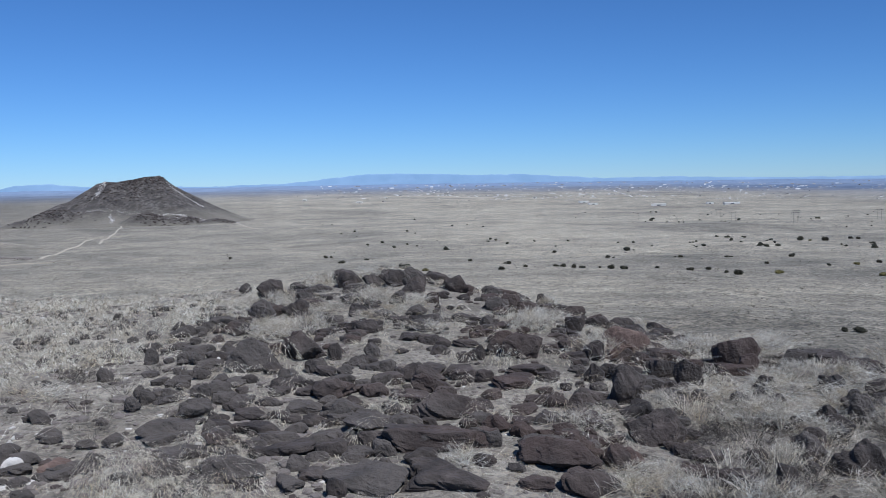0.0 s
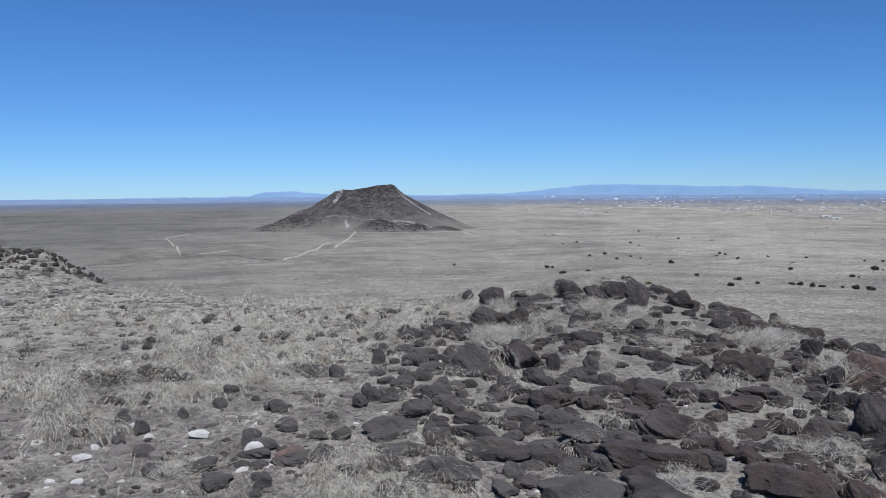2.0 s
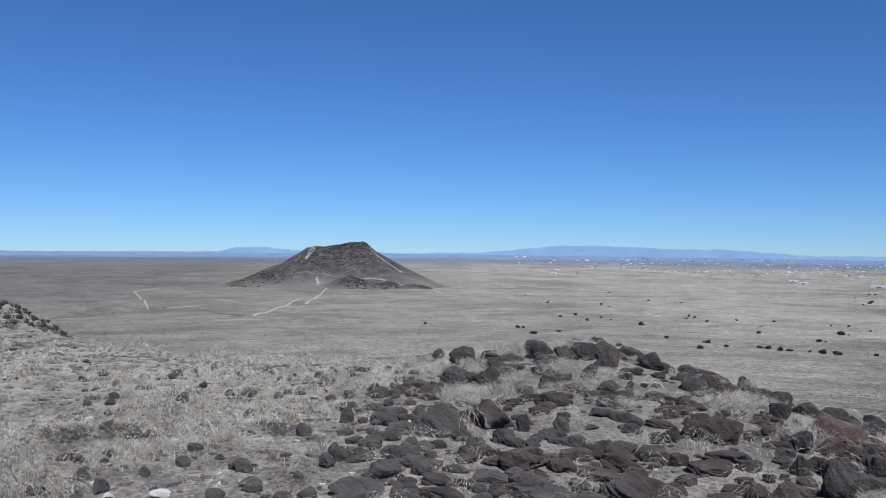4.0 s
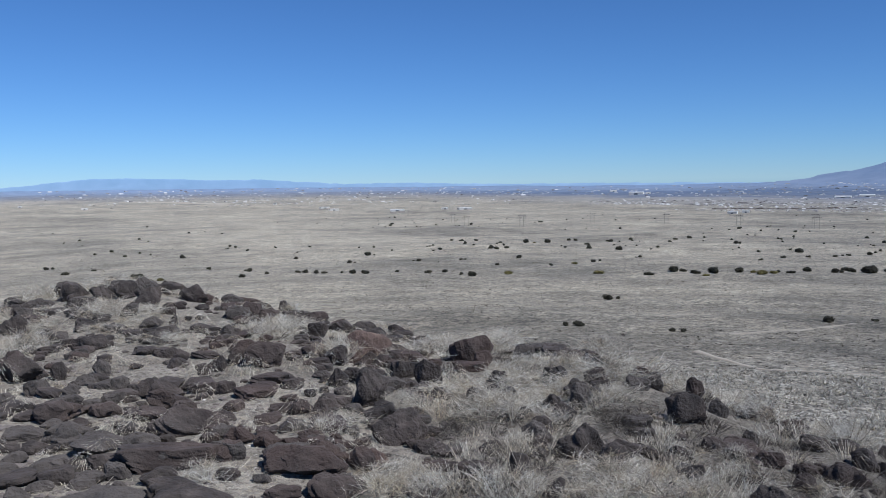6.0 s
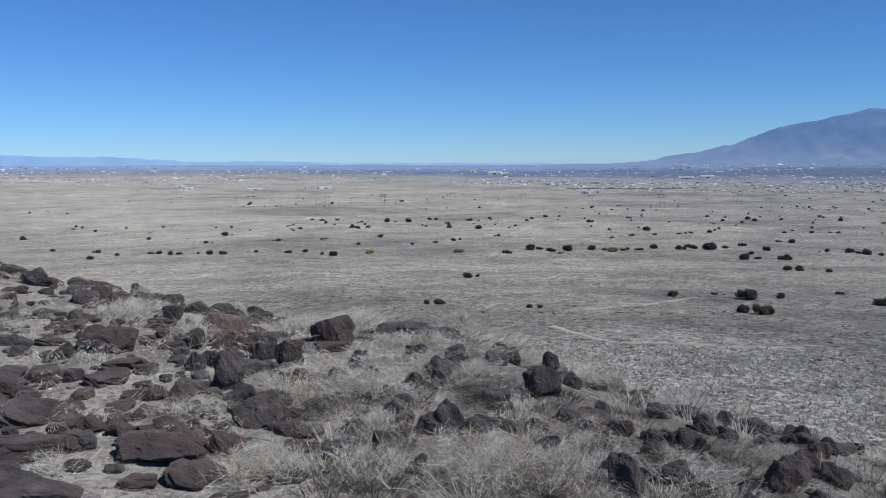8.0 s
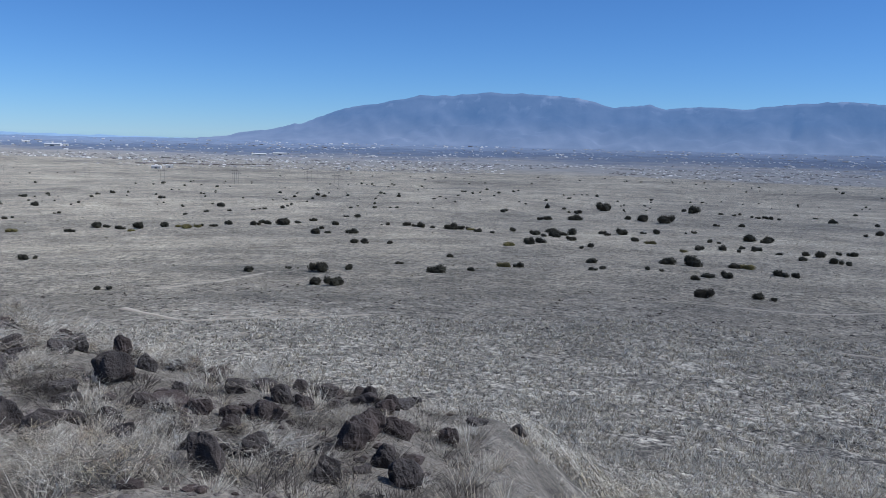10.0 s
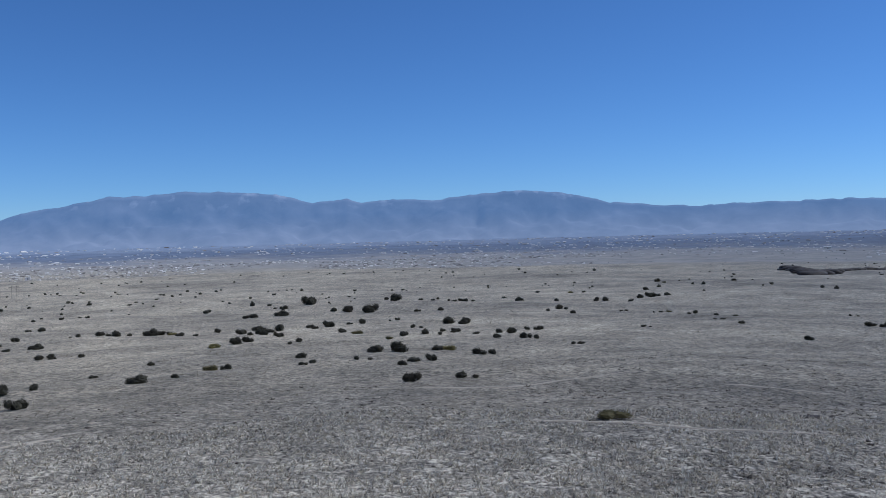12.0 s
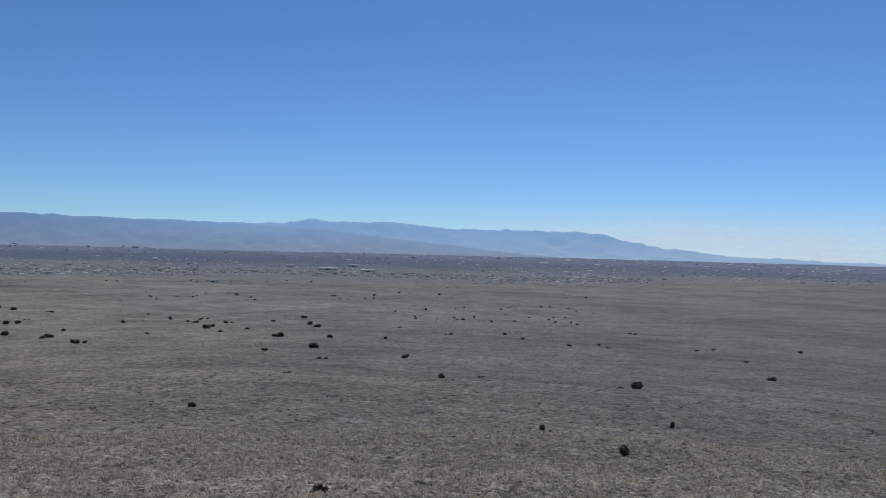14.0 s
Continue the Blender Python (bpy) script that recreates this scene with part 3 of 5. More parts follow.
def rock_shape(rng, level=3, planes=9, flat=False, rounded=False):
    """A unit rock: a ball cut by random planes, broken by noise at two sizes."""
    v, f = BALLS[level]
    n = rng.normal(size=(planes, 3))
    if flat:
        n[:, 2] *= 0.35
        n = np.vstack([n, (rng.normal(0, 0.08), rng.normal(0, 0.08), 1)])
    n /= np.linalg.norm(n, axis=1)[:, None]
    h = rng.uniform(0.5, 0.9, len(n))
    if flat:
        h[-1] = 0.62
    if rounded:
        h = rng.uniform(0.86, 0.98, len(n))
    dots = v @ n.T
    r = np.min(np.where(dots > 0.05, h / np.maximum(dots, 0.05), 9.0), axis=1)
    r = np.minimum(r, 1.0)
    o = rng.uniform(0, 50, 3)
    rough = waves(v[:, 0] * 3 + o[0] + v[:, 2] * 2, v[:, 1] * 3 + o[1] - v[:, 2] * 1.7, 1, 3)
    fine = waves(v[:, 0] * 9 + o[2] + v[:, 2] * 7, v[:, 1] * 9 + o[0] - v[:, 2] * 8, 1, 4)
    r = r * (1 + 0.13 * rough + 0.045 * fine)
    p = v * r[:, None]
    turn = np.arctan2(v[:, 1], v[:, 0])
    o2 = rng.uniform(0, 6.3, 3)
    edge = 0.11 * np.sin(2 * turn + o2[0]) + 0.09 * np.sin(3 * turn + o2[1]) + 0.06 * np.sin(5 * turn + o2[2])
    if not rounded:
        p[:, :2] *= (1 + edge)[:, None]
    return p / np.abs(p).max(0), f


def scaled(p, w, dep, h, sink=0.4):
    """Stretch a unit rock; part of its height lies under the ground."""
    z = p[:, 2] * 0.5 + 0.5
    return np.stack([p[:, 0] * w / 2, p[:, 1] * dep / 2, (z * (1 + sink) - sink) * h], -1)


build_cone()

# ---------------------------------------------------------------- placed lists: bearing, distance, width, height
BOULDERS_A = [
    (-17.2, 7.38, 0.1, 0.08, 0.08), (-13.3, 6.54, 0.08, 0.06, 0.05), (-9.3, 5.82, 0.16, 0.12, 0.08), (-6.9, 6.03, 0.15, 0.12, 0.06),
    (-4.6, 5.29, 0.1, 0.08, 0.09), (-2.1, 6.44, 0.11, 0.09, 0.1), (-1.5, 6.85, 0.12, 0.09, 0.09), (-1.3, 6.63, 0.14, 0.11, 0.13),
    (-0.9, 8.07, 0.12, 0.1, 0.14), (2.2, 6.46, 0.1, 0.08, 0.12), (2.5, 5.73, 0.1, 0.08, 0.08), (3.6, 4.71, 0.35, 0.28, 0.11),
    (5.1, 14.12, 0.23, 0.18, 0.14), (5.5, 7.45, 0.45, 0.36, 0.25), (6.1, 9.63, 0.27, 0.22, 0.24), (6.9, 12.04, 0.44, 0.35, 0.24),
    (8.6, 7.66, 0.37, 0.3, 0.22), (8.6, 10.79, 0.19, 0.15, 0.16), (10.0, 11.41, 0.25, 0.2, 0.14),
]
BOULDERS_B = [
    (10.3, 4.27, 0.11, 0.09, 0.1), (10.6, 7.55, 0.12, 0.1, 0.14), (11.7, 11.47, 0.32, 0.26, 0.22), (11.8, 8.17, 0.16, 0.13, 0.07),
    (12.1, 9.49, 0.26, 0.21, 0.11), (13.1, 7.51, 0.15, 0.12, 0.14), (13.2, 11.14, 0.33, 0.26, 0.18), (14.7, 10.88, 0.31, 0.24, 0.18),
    (14.8, 9.86, 0.19, 0.15, 0.12), (14.9, 8.94, 0.22, 0.17, 0.09), (15.7, 10.85, 0.33, 0.26, 0.21), (16.1, 9.33, 0.24, 0.19, 0.09),
    (17.1, 10.05, 0.19, 0.15, 0.12), (18.0, 5.83, 0.46, 0.37, 0.15), (18.7, 10.92, 0.31, 0.25, 0.2), (19.6, 6.62, 0.11, 0.09, 0.1),
    (20.2, 7.36, 0.11, 0.09, 0.12), (20.6, 8.84, 0.14, 0.11, 0.1), (21.0, 11.0, 0.28, 0.22, 0.13),
]
BOULDERS_C = [
    (21.6, 7.48, 0.29, 0.24, 0.17), (22.7, 10.6, 0.26, 0.21, 0.11), (23.1, 7.31, 0.37, 0.3, 0.17), (24.2, 10.54, 0.17, 0.14, 0.15),
    (24.4, 5.52, 0.18, 0.15, 0.09), (24.7, 9.46, 0.11, 0.09, 0.1), (25.1, 4.63, 0.45, 0.36, 0.13), (26.5, 8.93, 0.21, 0.16, 0.19),
    (26.7, 5.89, 0.17, 0.14, 0.1), (26.9, 6.01, 0.16, 0.13, 0.1), (27.0, 4.34, 0.31, 0.24, 0.09), (27.6, 6.74, 0.16, 0.13, 0.14),
    (27.6, 7.48, 0.24, 0.19, 0.16), (29.0, 4.67, 0.15, 0.12, 0.13), (29.3, 9.67, 0.29, 0.23, 0.14), (29.5, 6.14, 0.28, 0.22, 0.26),
    (31.4, 9.65, 0.22, 0.18, 0.12), (31.7, 5.33, 0.35, 0.28, 0.19), (31.8, 7.19, 0.27, 0.22, 0.18),
]
BOULDERS_D = [
    (33.6, 6.96, 0.23, 0.18, 0.25), (34.4, 6.36, 0.15, 0.12, 0.09), (36.4, 7.86, 0.38, 0.31, 0.22), (36.6, 4.62, 0.21, 0.17, 0.08),
    (37.4, 5.09, 0.14, 0.11, 0.08), (38.1, 6.96, 0.18, 0.14, 0.09), (39.2, 4.54, 0.13, 0.1, 0.09), (40.7, 5.05, 0.14, 0.12, 0.06),
    (40.8, 5.23, 0.15, 0.12, 0.09), (41.0, 5.67, 0.14, 0.12, 0.09), (43.2, 7.9, 0.21, 0.17, 0.08), (43.3, 6.54, 0.18, 0.14, 0.13),
    (43.4, 6.28, 0.18, 0.14, 0.15), (43.4, 8.03, 0.19, 0.16, 0.07), (46.5, 5.26, 0.2, 0.16, 0.06), (47.3, 7.25, 0.16, 0.13, 0.11),
    (47.4, 5.97, 0.24, 0.19, 0.08), (47.8, 5.32, 0.17, 0.14, 0.05), (48.2, 7.16, 0.18, 0.15, 0.1),
]
BOULDERS_E = [
    (49.6, 4.54, 0.14, 0.12, 0.07), (50.2, 6.17, 0.26, 0.21, 0.15), (50.6, 7.03, 0.15, 0.12, 0.12), (50.7, 4.76, 0.15, 0.12, 0.12),
    (52.3, 6.67, 0.15, 0.12, 0.1), (54.0, 5.28, 0.18, 0.15, 0.09), (55.4, 5.59, 0.16, 0.13, 0.1), (55.6, 4.34, 0.19, 0.15, 0.2),
    (56.5, 7.81, 0.22, 0.18, 0.1), (57.4, 5.31, 0.18, 0.14, 0.1), (57.6, 5.6, 0.18, 0.14, 0.07), (59.1, 4.69, 0.21, 0.17, 0.12),
    (59.5, 5.53, 0.25, 0.2, 0.12), (59.5, 6.46, 0.23, 0.18, 0.07), (61.7, 6.66, 0.14, 0.11, 0.06), (63.5, 6.61, 0.2, 0.16, 0.11),
    (64.1, 6.34, 0.12, 0.1, 0.05), (66.3, 6.65, 0.27, 0.22, 0.08), (71.9, 6.02, 0.17, 0.14, 0.09),
]
BOULDERS_F = [
    (76.4, 6.9, 0.15, 0.12, 0.07),
]
SLABS_A = [
    (-17.3, 6.18, 0.09, 0.15, 0.02), (-15.9, 5.75, 0.12, 0.17, 0.02), (-11.5, 5.02, 0.18, 0.29, 0.03), (-8.8, 5.56, 0.21, 0.3, 0.04),
    (-6.7, 5.24, 0.23, 0.21, 0.04), (-2.9, 4.93, 0.17, 0.19, 0.03), (0.2, 5.32, 0.23, 0.36, 0.04), (0.2, 5.89, 0.38, 0.41, 0.07),
    (4.2, 6.86, 0.19, 0.31, 0.03), (4.7, 6.35, 0.18, 0.24, 0.03), (5.0, 5.33, 0.17, 0.19, 0.03), (5.2, 5.67, 0.36, 0.2, 0.06),
    (7.4, 4.41, 0.15, 0.24, 0.03), (7.7, 5.08, 0.32, 0.26, 0.05), (7.9, 6.79, 0.17, 0.27, 0.03), (8.3, 6.11, 0.27, 0.29, 0.05),
    (8.8, 4.52, 0.14, 0.2, 0.02), (8.8, 6.51, 0.21, 0.22, 0.04), (10.1, 7.08, 0.18, 0.29, 0.03),
]
SLABS_B = [
    (11.8, 6.12, 0.1, 0.16, 0.02), (11.9, 6.56, 0.25, 0.22, 0.04), (12.5, 4.43, 0.4, 0.5, 0.07), (12.5, 5.63, 0.33, 0.53, 0.06),
    (13.4, 7.16, 0.27, 0.21, 0.05), (15.0, 6.26, 0.18, 0.23, 0.03), (15.4, 8.1, 0.23, 0.29, 0.04), (16.8, 7.08, 0.25, 0.4, 0.04),
    (17.1, 4.99, 0.64, 0.36, 0.11), (17.5, 4.34, 0.42, 0.42, 0.07), (18.8, 6.97, 0.21, 0.33, 0.04), (19.2, 7.94, 0.25, 0.35, 0.04),
    (22.0, 6.43, 0.36, 0.43, 0.06), (22.9, 5.49, 0.15, 0.21, 0.03), (23.3, 6.82, 0.35, 0.35, 0.06), (23.9, 4.93, 0.33, 0.19, 0.06),
    (24.0, 6.03, 0.23, 0.16, 0.04), (32.0, 6.32, 0.2, 0.28, 0.03), (34.5, 4.74, 0.28, 0.11, 0.03),
]
SLABS_C = [
    (34.9, 5.06, 0.22, 0.21, 0.04), (35.9, 4.72, 0.15, 0.24, 0.03), (36.3, 7.42, 0.35, 0.26, 0.06), (41.2, 8.38, 0.41, 0.32, 0.06),
    (41.7, 8.27, 0.37, 0.39, 0.06), (47.4, 5.78, 0.2, 0.17, 0.03), (50.3, 5.07, 0.19, 0.2, 0.03), (53.0, 5.74, 0.3, 0.3, 0.05),
    (53.8, 5.69, 0.28, 0.36, 0.05), (68.7, 6.84, 0.16, 0.26, 0.03), (73.6, 6.73, 0.18, 0.12, 0.03),
]
RUSTY = [
    (-6.3, 5.35, 0.24, 0.19, 0.07), (22.9, 9.1, 0.23, 0.18, 0.12), (29.3, 7.94, 0.48, 0.38, 0.26), (29.8, 4.78, 0.16, 0.13, 0.07),
]
ROUND = [
    (10.7, 5.76, 0.14, 0.11, 0.13), (45.5, 4.97, 0.18, 0.14, 0.11),
]
LOOSE = [
    (-8.5, 5.7, 0.23, 0.17, 0.07), (-8.8, 5.2, 0.12, 0.09, 0.05), (-6.3, 5.3, 0.23, 0.17, 0.07), (-9.8, 5.3, 0.09, 0.07, 0.04),
    (-8.6, 4.8, 0.1, 0.08, 0.04), (-6.9, 6.1, 0.16, 0.12, 0.06), (-4.3, 5.4, 0.11, 0.08, 0.07), (-4.8, 5.8, 0.15, 0.11, 0.05),
    (-18.2, 6.2, 0.09, 0.07, 0.04), (-17.2, 6.3, 0.06, 0.04, 0.04), (-13.3, 6.5, 0.06, 0.04, 0.02), (-11.5, 4.9, 0.13, 0.1, 0.06),
    (-12.5, 5.3, 0.28, 0.21, 0.08), (-15.4, 7.5, 0.09, 0.07, 0.05), (-15.9, 5.7, 0.11, 0.08, 0.05), (-16.8, 7.1, 0.08, 0.06, 0.02),
    (-8.8, 6.8, 0.09, 0.07, 0.03), (-19.8, 6.2, 0.08, 0.06, 0.03), (-14.2, 5.3, 0.12, 0.09, 0.04),
]
PALE = [
    (-9.1, 5.6, 0.12, 0.07), (-12.4, 6.0, 0.15, 0.04), (-15.5, 6.2, 0.09, 0.03), (-16.3, 6.5, 0.06, 0.02),
    (-9.1, 6.0, 0.04, 0.04), (-8.5, 5.2, 0.11, 0.02), (-9.8, 5.2, 0.08, 0.01), (3.2, 7.7, 0.06, 0.04),
    (-9.6, 9.8, 0.08, 0.04), (-16.6, 9.6, 0.08, 0.04), (-18.6, 6.1, 0.06, 0.04), (-19.4, 5.8, 0.13, 0.03),
    (-11.8, 7.7, 0.08, 0.02),
]
BUSHES_A = [
    (4.17, 419, 2.7), (10.16, 401, 2.6), (11.21, 357, 3.7), (12.82, 376, 2.2), (15.37, 304, 4.3), (16.68, 289, 2.8),
    (19.63, 346, 2.5), (21.69, 293, 2.3), (22.14, 321, 2.1), (23.21, 302, 1.9), (25.12, 426, 2.2), (25.21, 304, 2.3),
    (25.69, 300, 2.7), (26.32, 297, 2.3), (26.87, 295, 2.3), (28.02, 291, 1.7), (28.54, 355, 2.1), (28.71, 288, 2.6),
    (29.52, 285, 2.6), (31.63, 294, 1.5), (33.01, 353, 2.0), (33.64, 281, 2.4), (34.75, 281, 2.2), (35.23, 546, 2.5),
    (35.78, 359, 1.8), (35.81, 268, 2.1), (35.83, 542, 3.5), (36.48, 261, 2.7), (36.81, 539, 2.4), (38.19, 322, 2.1),
    (38.91, 272, 3.5), (39.56, 362, 2.8),
]
BUSHES_B = [
    (40.07, 504, 3.9), (40.58, 509, 2.6), (41.42, 513, 4.0), (41.64, 311, 2.0), (42.79, 548, 2.8), (43.19, 317, 2.9),
    (43.23, 545, 2.8), (43.48, 111, 1.7), (43.97, 505, 3.3), (44.36, 333, 2.1), (44.62, 277, 3.6), (44.81, 337, 1.7),
    (45.26, 181, 2.3), (45.48, 529, 3.4), (45.95, 182, 1.6), (46.01, 423, 3.8), (46.74, 555, 2.9), (47.32, 358, 1.8),
    (47.90, 276, 3.2), (49.43, 289, 5.2), (49.47, 551, 2.8), (50.00, 106, 1.1), (50.02, 290, 2.6), (50.34, 565, 3.6),
    (50.72, 282, 2.9), (51.32, 272, 2.5), (51.88, 283, 5.1), (53.16, 501, 3.9), (53.38, 286, 3.3), (54.17, 283, 2.5),
    (54.62, 357, 2.3), (54.71, 279, 4.3),
]
BUSHES_C = [
    (55.61, 286, 1.8), (55.88, 378, 2.4), (56.34, 285, 2.6), (57.25, 294, 3.0), (57.34, 382, 2.0), (58.48, 130, 1.7),
    (58.80, 387, 2.5), (58.83, 293, 3.4), (59.53, 395, 2.0), (60.63, 413, 2.7), (60.71, 299, 5.0), (61.03, 134, 1.0),
    (61.63, 304, 2.7), (62.59, 315, 2.8), (62.77, 262, 3.0), (63.08, 128, 3.3), (63.16, 285, 2.2), (63.30, 538, 4.2),
    (63.97, 108, 2.4), (64.00, 299, 2.7), (64.73, 349, 2.2), (65.00, 429, 2.2), (65.07, 264, 4.1), (65.24, 216, 2.2),
    (65.47, 349, 3.1), (65.91, 222, 2.6), (66.55, 434, 2.2), (67.45, 307, 2.0), (67.58, 220, 1.7), (68.03, 430, 2.2),
    (68.24, 159, 1.6), (68.63, 310, 4.0),
]
BUSHES_D = [
    (69.56, 300, 3.5), (70.37, 300, 1.9), (70.38, 504, 2.6), (70.63, 132, 3.2), (71.57, 176, 1.6), (71.58, 296, 5.3),
    (72.24, 298, 3.1), (72.28, 617, 3.2), (72.78, 298, 3.1), (72.93, 139, 1.4), (73.30, 292, 3.0), (74.31, 285, 1.8),
    (75.23, 151, 2.7), (75.43, 224, 4.0), (75.59, 302, 2.7), (77.10, 281, 3.6), (77.37, 234, 3.6), (77.81, 385, 4.0),
    (78.03, 306, 4.3), (78.40, 276, 2.8), (78.92, 292, 3.4), (79.42, 262, 3.0), (79.50, 296, 3.8), (79.61, 387, 7.0),
    (79.86, 440, 4.0), (80.69, 227, 2.0), (80.76, 173, 2.7), (80.82, 144, 1.5), (81.38, 307, 2.8), (81.45, 460, 8.3),
    (82.59, 306, 4.3), (82.99, 400, 3.1),
]
BUSHES_E = [
    (83.49, 270, 3.1), (83.92, 391, 7.6), (84.34, 158, 1.8), (84.55, 258, 3.7), (84.76, 315, 3.2), (85.29, 380, 7.3),
    (86.39, 476, 3.1), (86.52, 230, 2.7), (87.03, 458, 6.5), (87.03, 178, 5.0), (87.10, 325, 2.1), (87.26, 132, 1.5),
    (87.43, 243, 3.8), (87.91, 110, 2.3), (88.08, 277, 2.9), (88.09, 141, 2.5), (88.34, 377, 2.9), (88.64, 457, 2.4),
    (88.83, 247, 2.9), (89.74, 458, 2.9), (89.93, 376, 2.9), (89.98, 253, 2.3), (90.45, 294, 5.3), (90.47, 443, 2.9),
    (90.50, 179, 3.2), (90.87, 253, 2.9), (91.18, 114, 1.6), (91.20, 442, 2.8), (91.36, 289, 3.7), (91.56, 437, 3.4),
    (92.18, 239, 2.2), (92.24, 167, 3.0),
]
BUSHES_F = [
    (93.55, 222, 2.6), (94.09, 458, 2.4), (94.49, 239, 2.8), (95.31, 221, 3.1), (96.23, 508, 2.6), (96.27, 249, 2.9),
    (96.92, 351, 2.3), (97.62, 363, 3.3), (98.33, 503, 3.2), (98.49, 335, 2.6), (98.99, 195, 1.8), (99.20, 505, 2.6),
    (100.05, 440, 2.8), (100.56, 435, 3.9), (100.67, 66, 2.6), (101.90, 358, 1.8), (102.74, 443, 3.4),
    (102.93, 259, 1.5), (103.08, 529, 3.4), (103.40, 450, 5.2), (103.88, 615, 4.8), (103.90, 455, 3.5),
    (103.99, 344, 1.8), (104.29, 605, 3.1), (104.54, 343, 2.6), (106.15, 331, 2.1), (107.41, 322, 2.1),
    (107.78, 302, 1.9), (108.49, 318, 2.0), (108.86, 275, 2.1), (112.66, 211, 2.4), (114.99, 332, 1.7),
]
BUSHES_G = [
    (115.95, 280, 2.5), (117.06, 280, 3.2), (117.68, 346, 1.8), (117.92, 409, 2.1), (118.77, 424, 2.2),
    (119.32, 452, 2.3), (120.30, 184, 2.1), (121.31, 381, 2.5), (121.78, 384, 2.5), (122.06, 525, 2.7),
    (122.41, 307, 2.4), (122.41, 392, 2.5), (122.84, 508, 3.3), (123.06, 396, 2.6), (124.79, 287, 3.0),
    (124.86, 496, 2.6), (125.53, 326, 1.7), (126.19, 256, 2.3), (128.85, 404, 2.1), (130.31, 308, 1.6),
    (132.69, 408, 2.1), (133.12, 97, 0.9), (133.17, 398, 2.6), (133.77, 350, 3.6), (134.20, 368, 2.8),
    (134.70, 320, 1.6), (135.00, 391, 2.5), (136.35, 353, 1.8), (137.50, 222, 1.7), (137.99, 398, 2.1),
    (138.50, 282, 2.5), (139.05, 150, 0.8),
]
BUSHES_H = [
    (139.93, 432, 3.3), (140.32, 387, 2.5), (140.54, 234, 2.7), (140.80, 367, 3.8), (140.97, 193, 1.2),
    (141.29, 42, 0.7), (141.58, 276, 2.1), (145.20, 278, 1.4), (146.02, 364, 1.4), (146.50, 198, 1.8),
    (148.91, 147, 1.5), (149.47, 318, 1.6), (151.38, 154, 1.0), (152.98, 332, 2.1), (154.13, 307, 1.6),
    (155.58, 78, 0.7), (157.13, 283, 1.5), (159.03, 293, 1.5), (159.57, 284, 1.5), (160.80, 61, 1.3),
    (160.96, 365, 1.6), (161.51, 140, 2.0), (163.73, 94, 1.0), (165.04, 291, 1.5), (166.05, 297, 1.5),
    (168.00, 256, 1.3), (169.50, 198, 2.0), (171.11, 318, 1.6),
]
BLOCKS_A = [
    (12.48, 1720, 13, 5.5), (8.96, 1964, 10, 6.3), (27.00, 1631, 21, 4.2), (23.86, 1948, 10, 5.0),
    (52.93, 1137, 14, 3.7), (53.70, 1229, 12, 4.7), (36.08, 1449, 28, 4.7), (34.80, 1469, 13, 3.8),
    (31.70, 1342, 26, 4.3), (27.58, 1487, 19, 4.8), (47.10, 2696, 52, 10.4), (47.82, 2713, 17, 8.7),
    (45.65, 3092, 28, 8.0), (60.45, 2445, 44, 6.3), (64.79, 1398, 9, 5.4), (59.16, 2348, 45, 6.0),
    (120.14, 4150, 13, 10.7), (122.70, 4150, 37, 13.4), (127.00, 1998, 10, 5.1), (132.61, 2362, 14, 7.6),
    (134.12, 978, 16, 3.8), (138.95, 2332, 24, 7.5), (143.03, 2459, 32, 7.9), (113.82, 2171, 20, 5.6),
]
BLOCKS_B = [
    (117.99, 3680, 12, 21.3), (128.76, 4150, 11, 21.4), (141.34, 2104, 54, 6.8), (143.90, 1992, 38, 5.1),
    (124.60, 1490, 15, 3.8), (129.48, 4150, 37, 10.7),
]
POLES = [
    (35.32, 901), (36.19, 770), (39.81, 778), (44.33, 815), (48.94, 812), (53.28, 777), (57.76, 698), (62.11, 833),
    (64.05, 679), (57.64, 796), (62.34, 776), (39.78, 755),
]
TRAIL_A = [
    (-6.92, 465), (-6.39, 506), (-5.14, 602), (-4.43, 688), (-4.00, 759),
]
TRAIL_B = [
    (-3.61, 662), (-3.10, 748), (-2.63, 860), (-2.27, 978), (-2.41, 1196),
]
TRAIL_C = [
    (-13.25, 552), (-13.44, 569), (-13.76, 810), (-14.14, 892), (-13.55, 968), (-12.67, 1033),
]
TRAIL_D = [
    (-9.17, 442), (-7.79, 443), (-6.15, 438),
]
TRAIL_E = [
    (-12.53, 553), (-11.53, 557), (-10.45, 563),
]
TRAIL_F = [
    (3.02, 1205), (4.13, 1076), (5.23, 861), (6.04, 814),
]
SWALE_A = [
    (42.69, 166), (45.33, 171),
]
SWALE_B = [
    (48.18, 124), (51.73, 131),
]
SWALE_C = [
    (52.90, 105), (56.81, 115), (59.91, 130),
]
SWALE_D = [
    (50.79, 87), (54.67, 74), (59.07, 74), (62.29, 74), (66.33, 77),
]
SWALE_E = [
    (85.32, 100), (89.82, 98), (94.23, 99), (97.80, 110), (101.52, 117),
]
SWALE_F = [
    (95.73, 65), (98.83, 64), (101.43, 64), (107.00, 60), (113.66, 60),
]
SWALE_G = [
    (107.81, 104), (110.74, 101), (113.71, 100),
]
SANDFIELD = [
    (16.31, 2157), (18.13, 2126), (21.25, 1978),
]
ESCARP = [
    (111.43, 913), (112.51, 844), (113.04, 757), (114.12, 827), (115.53, 868), (117.00, 881),
]
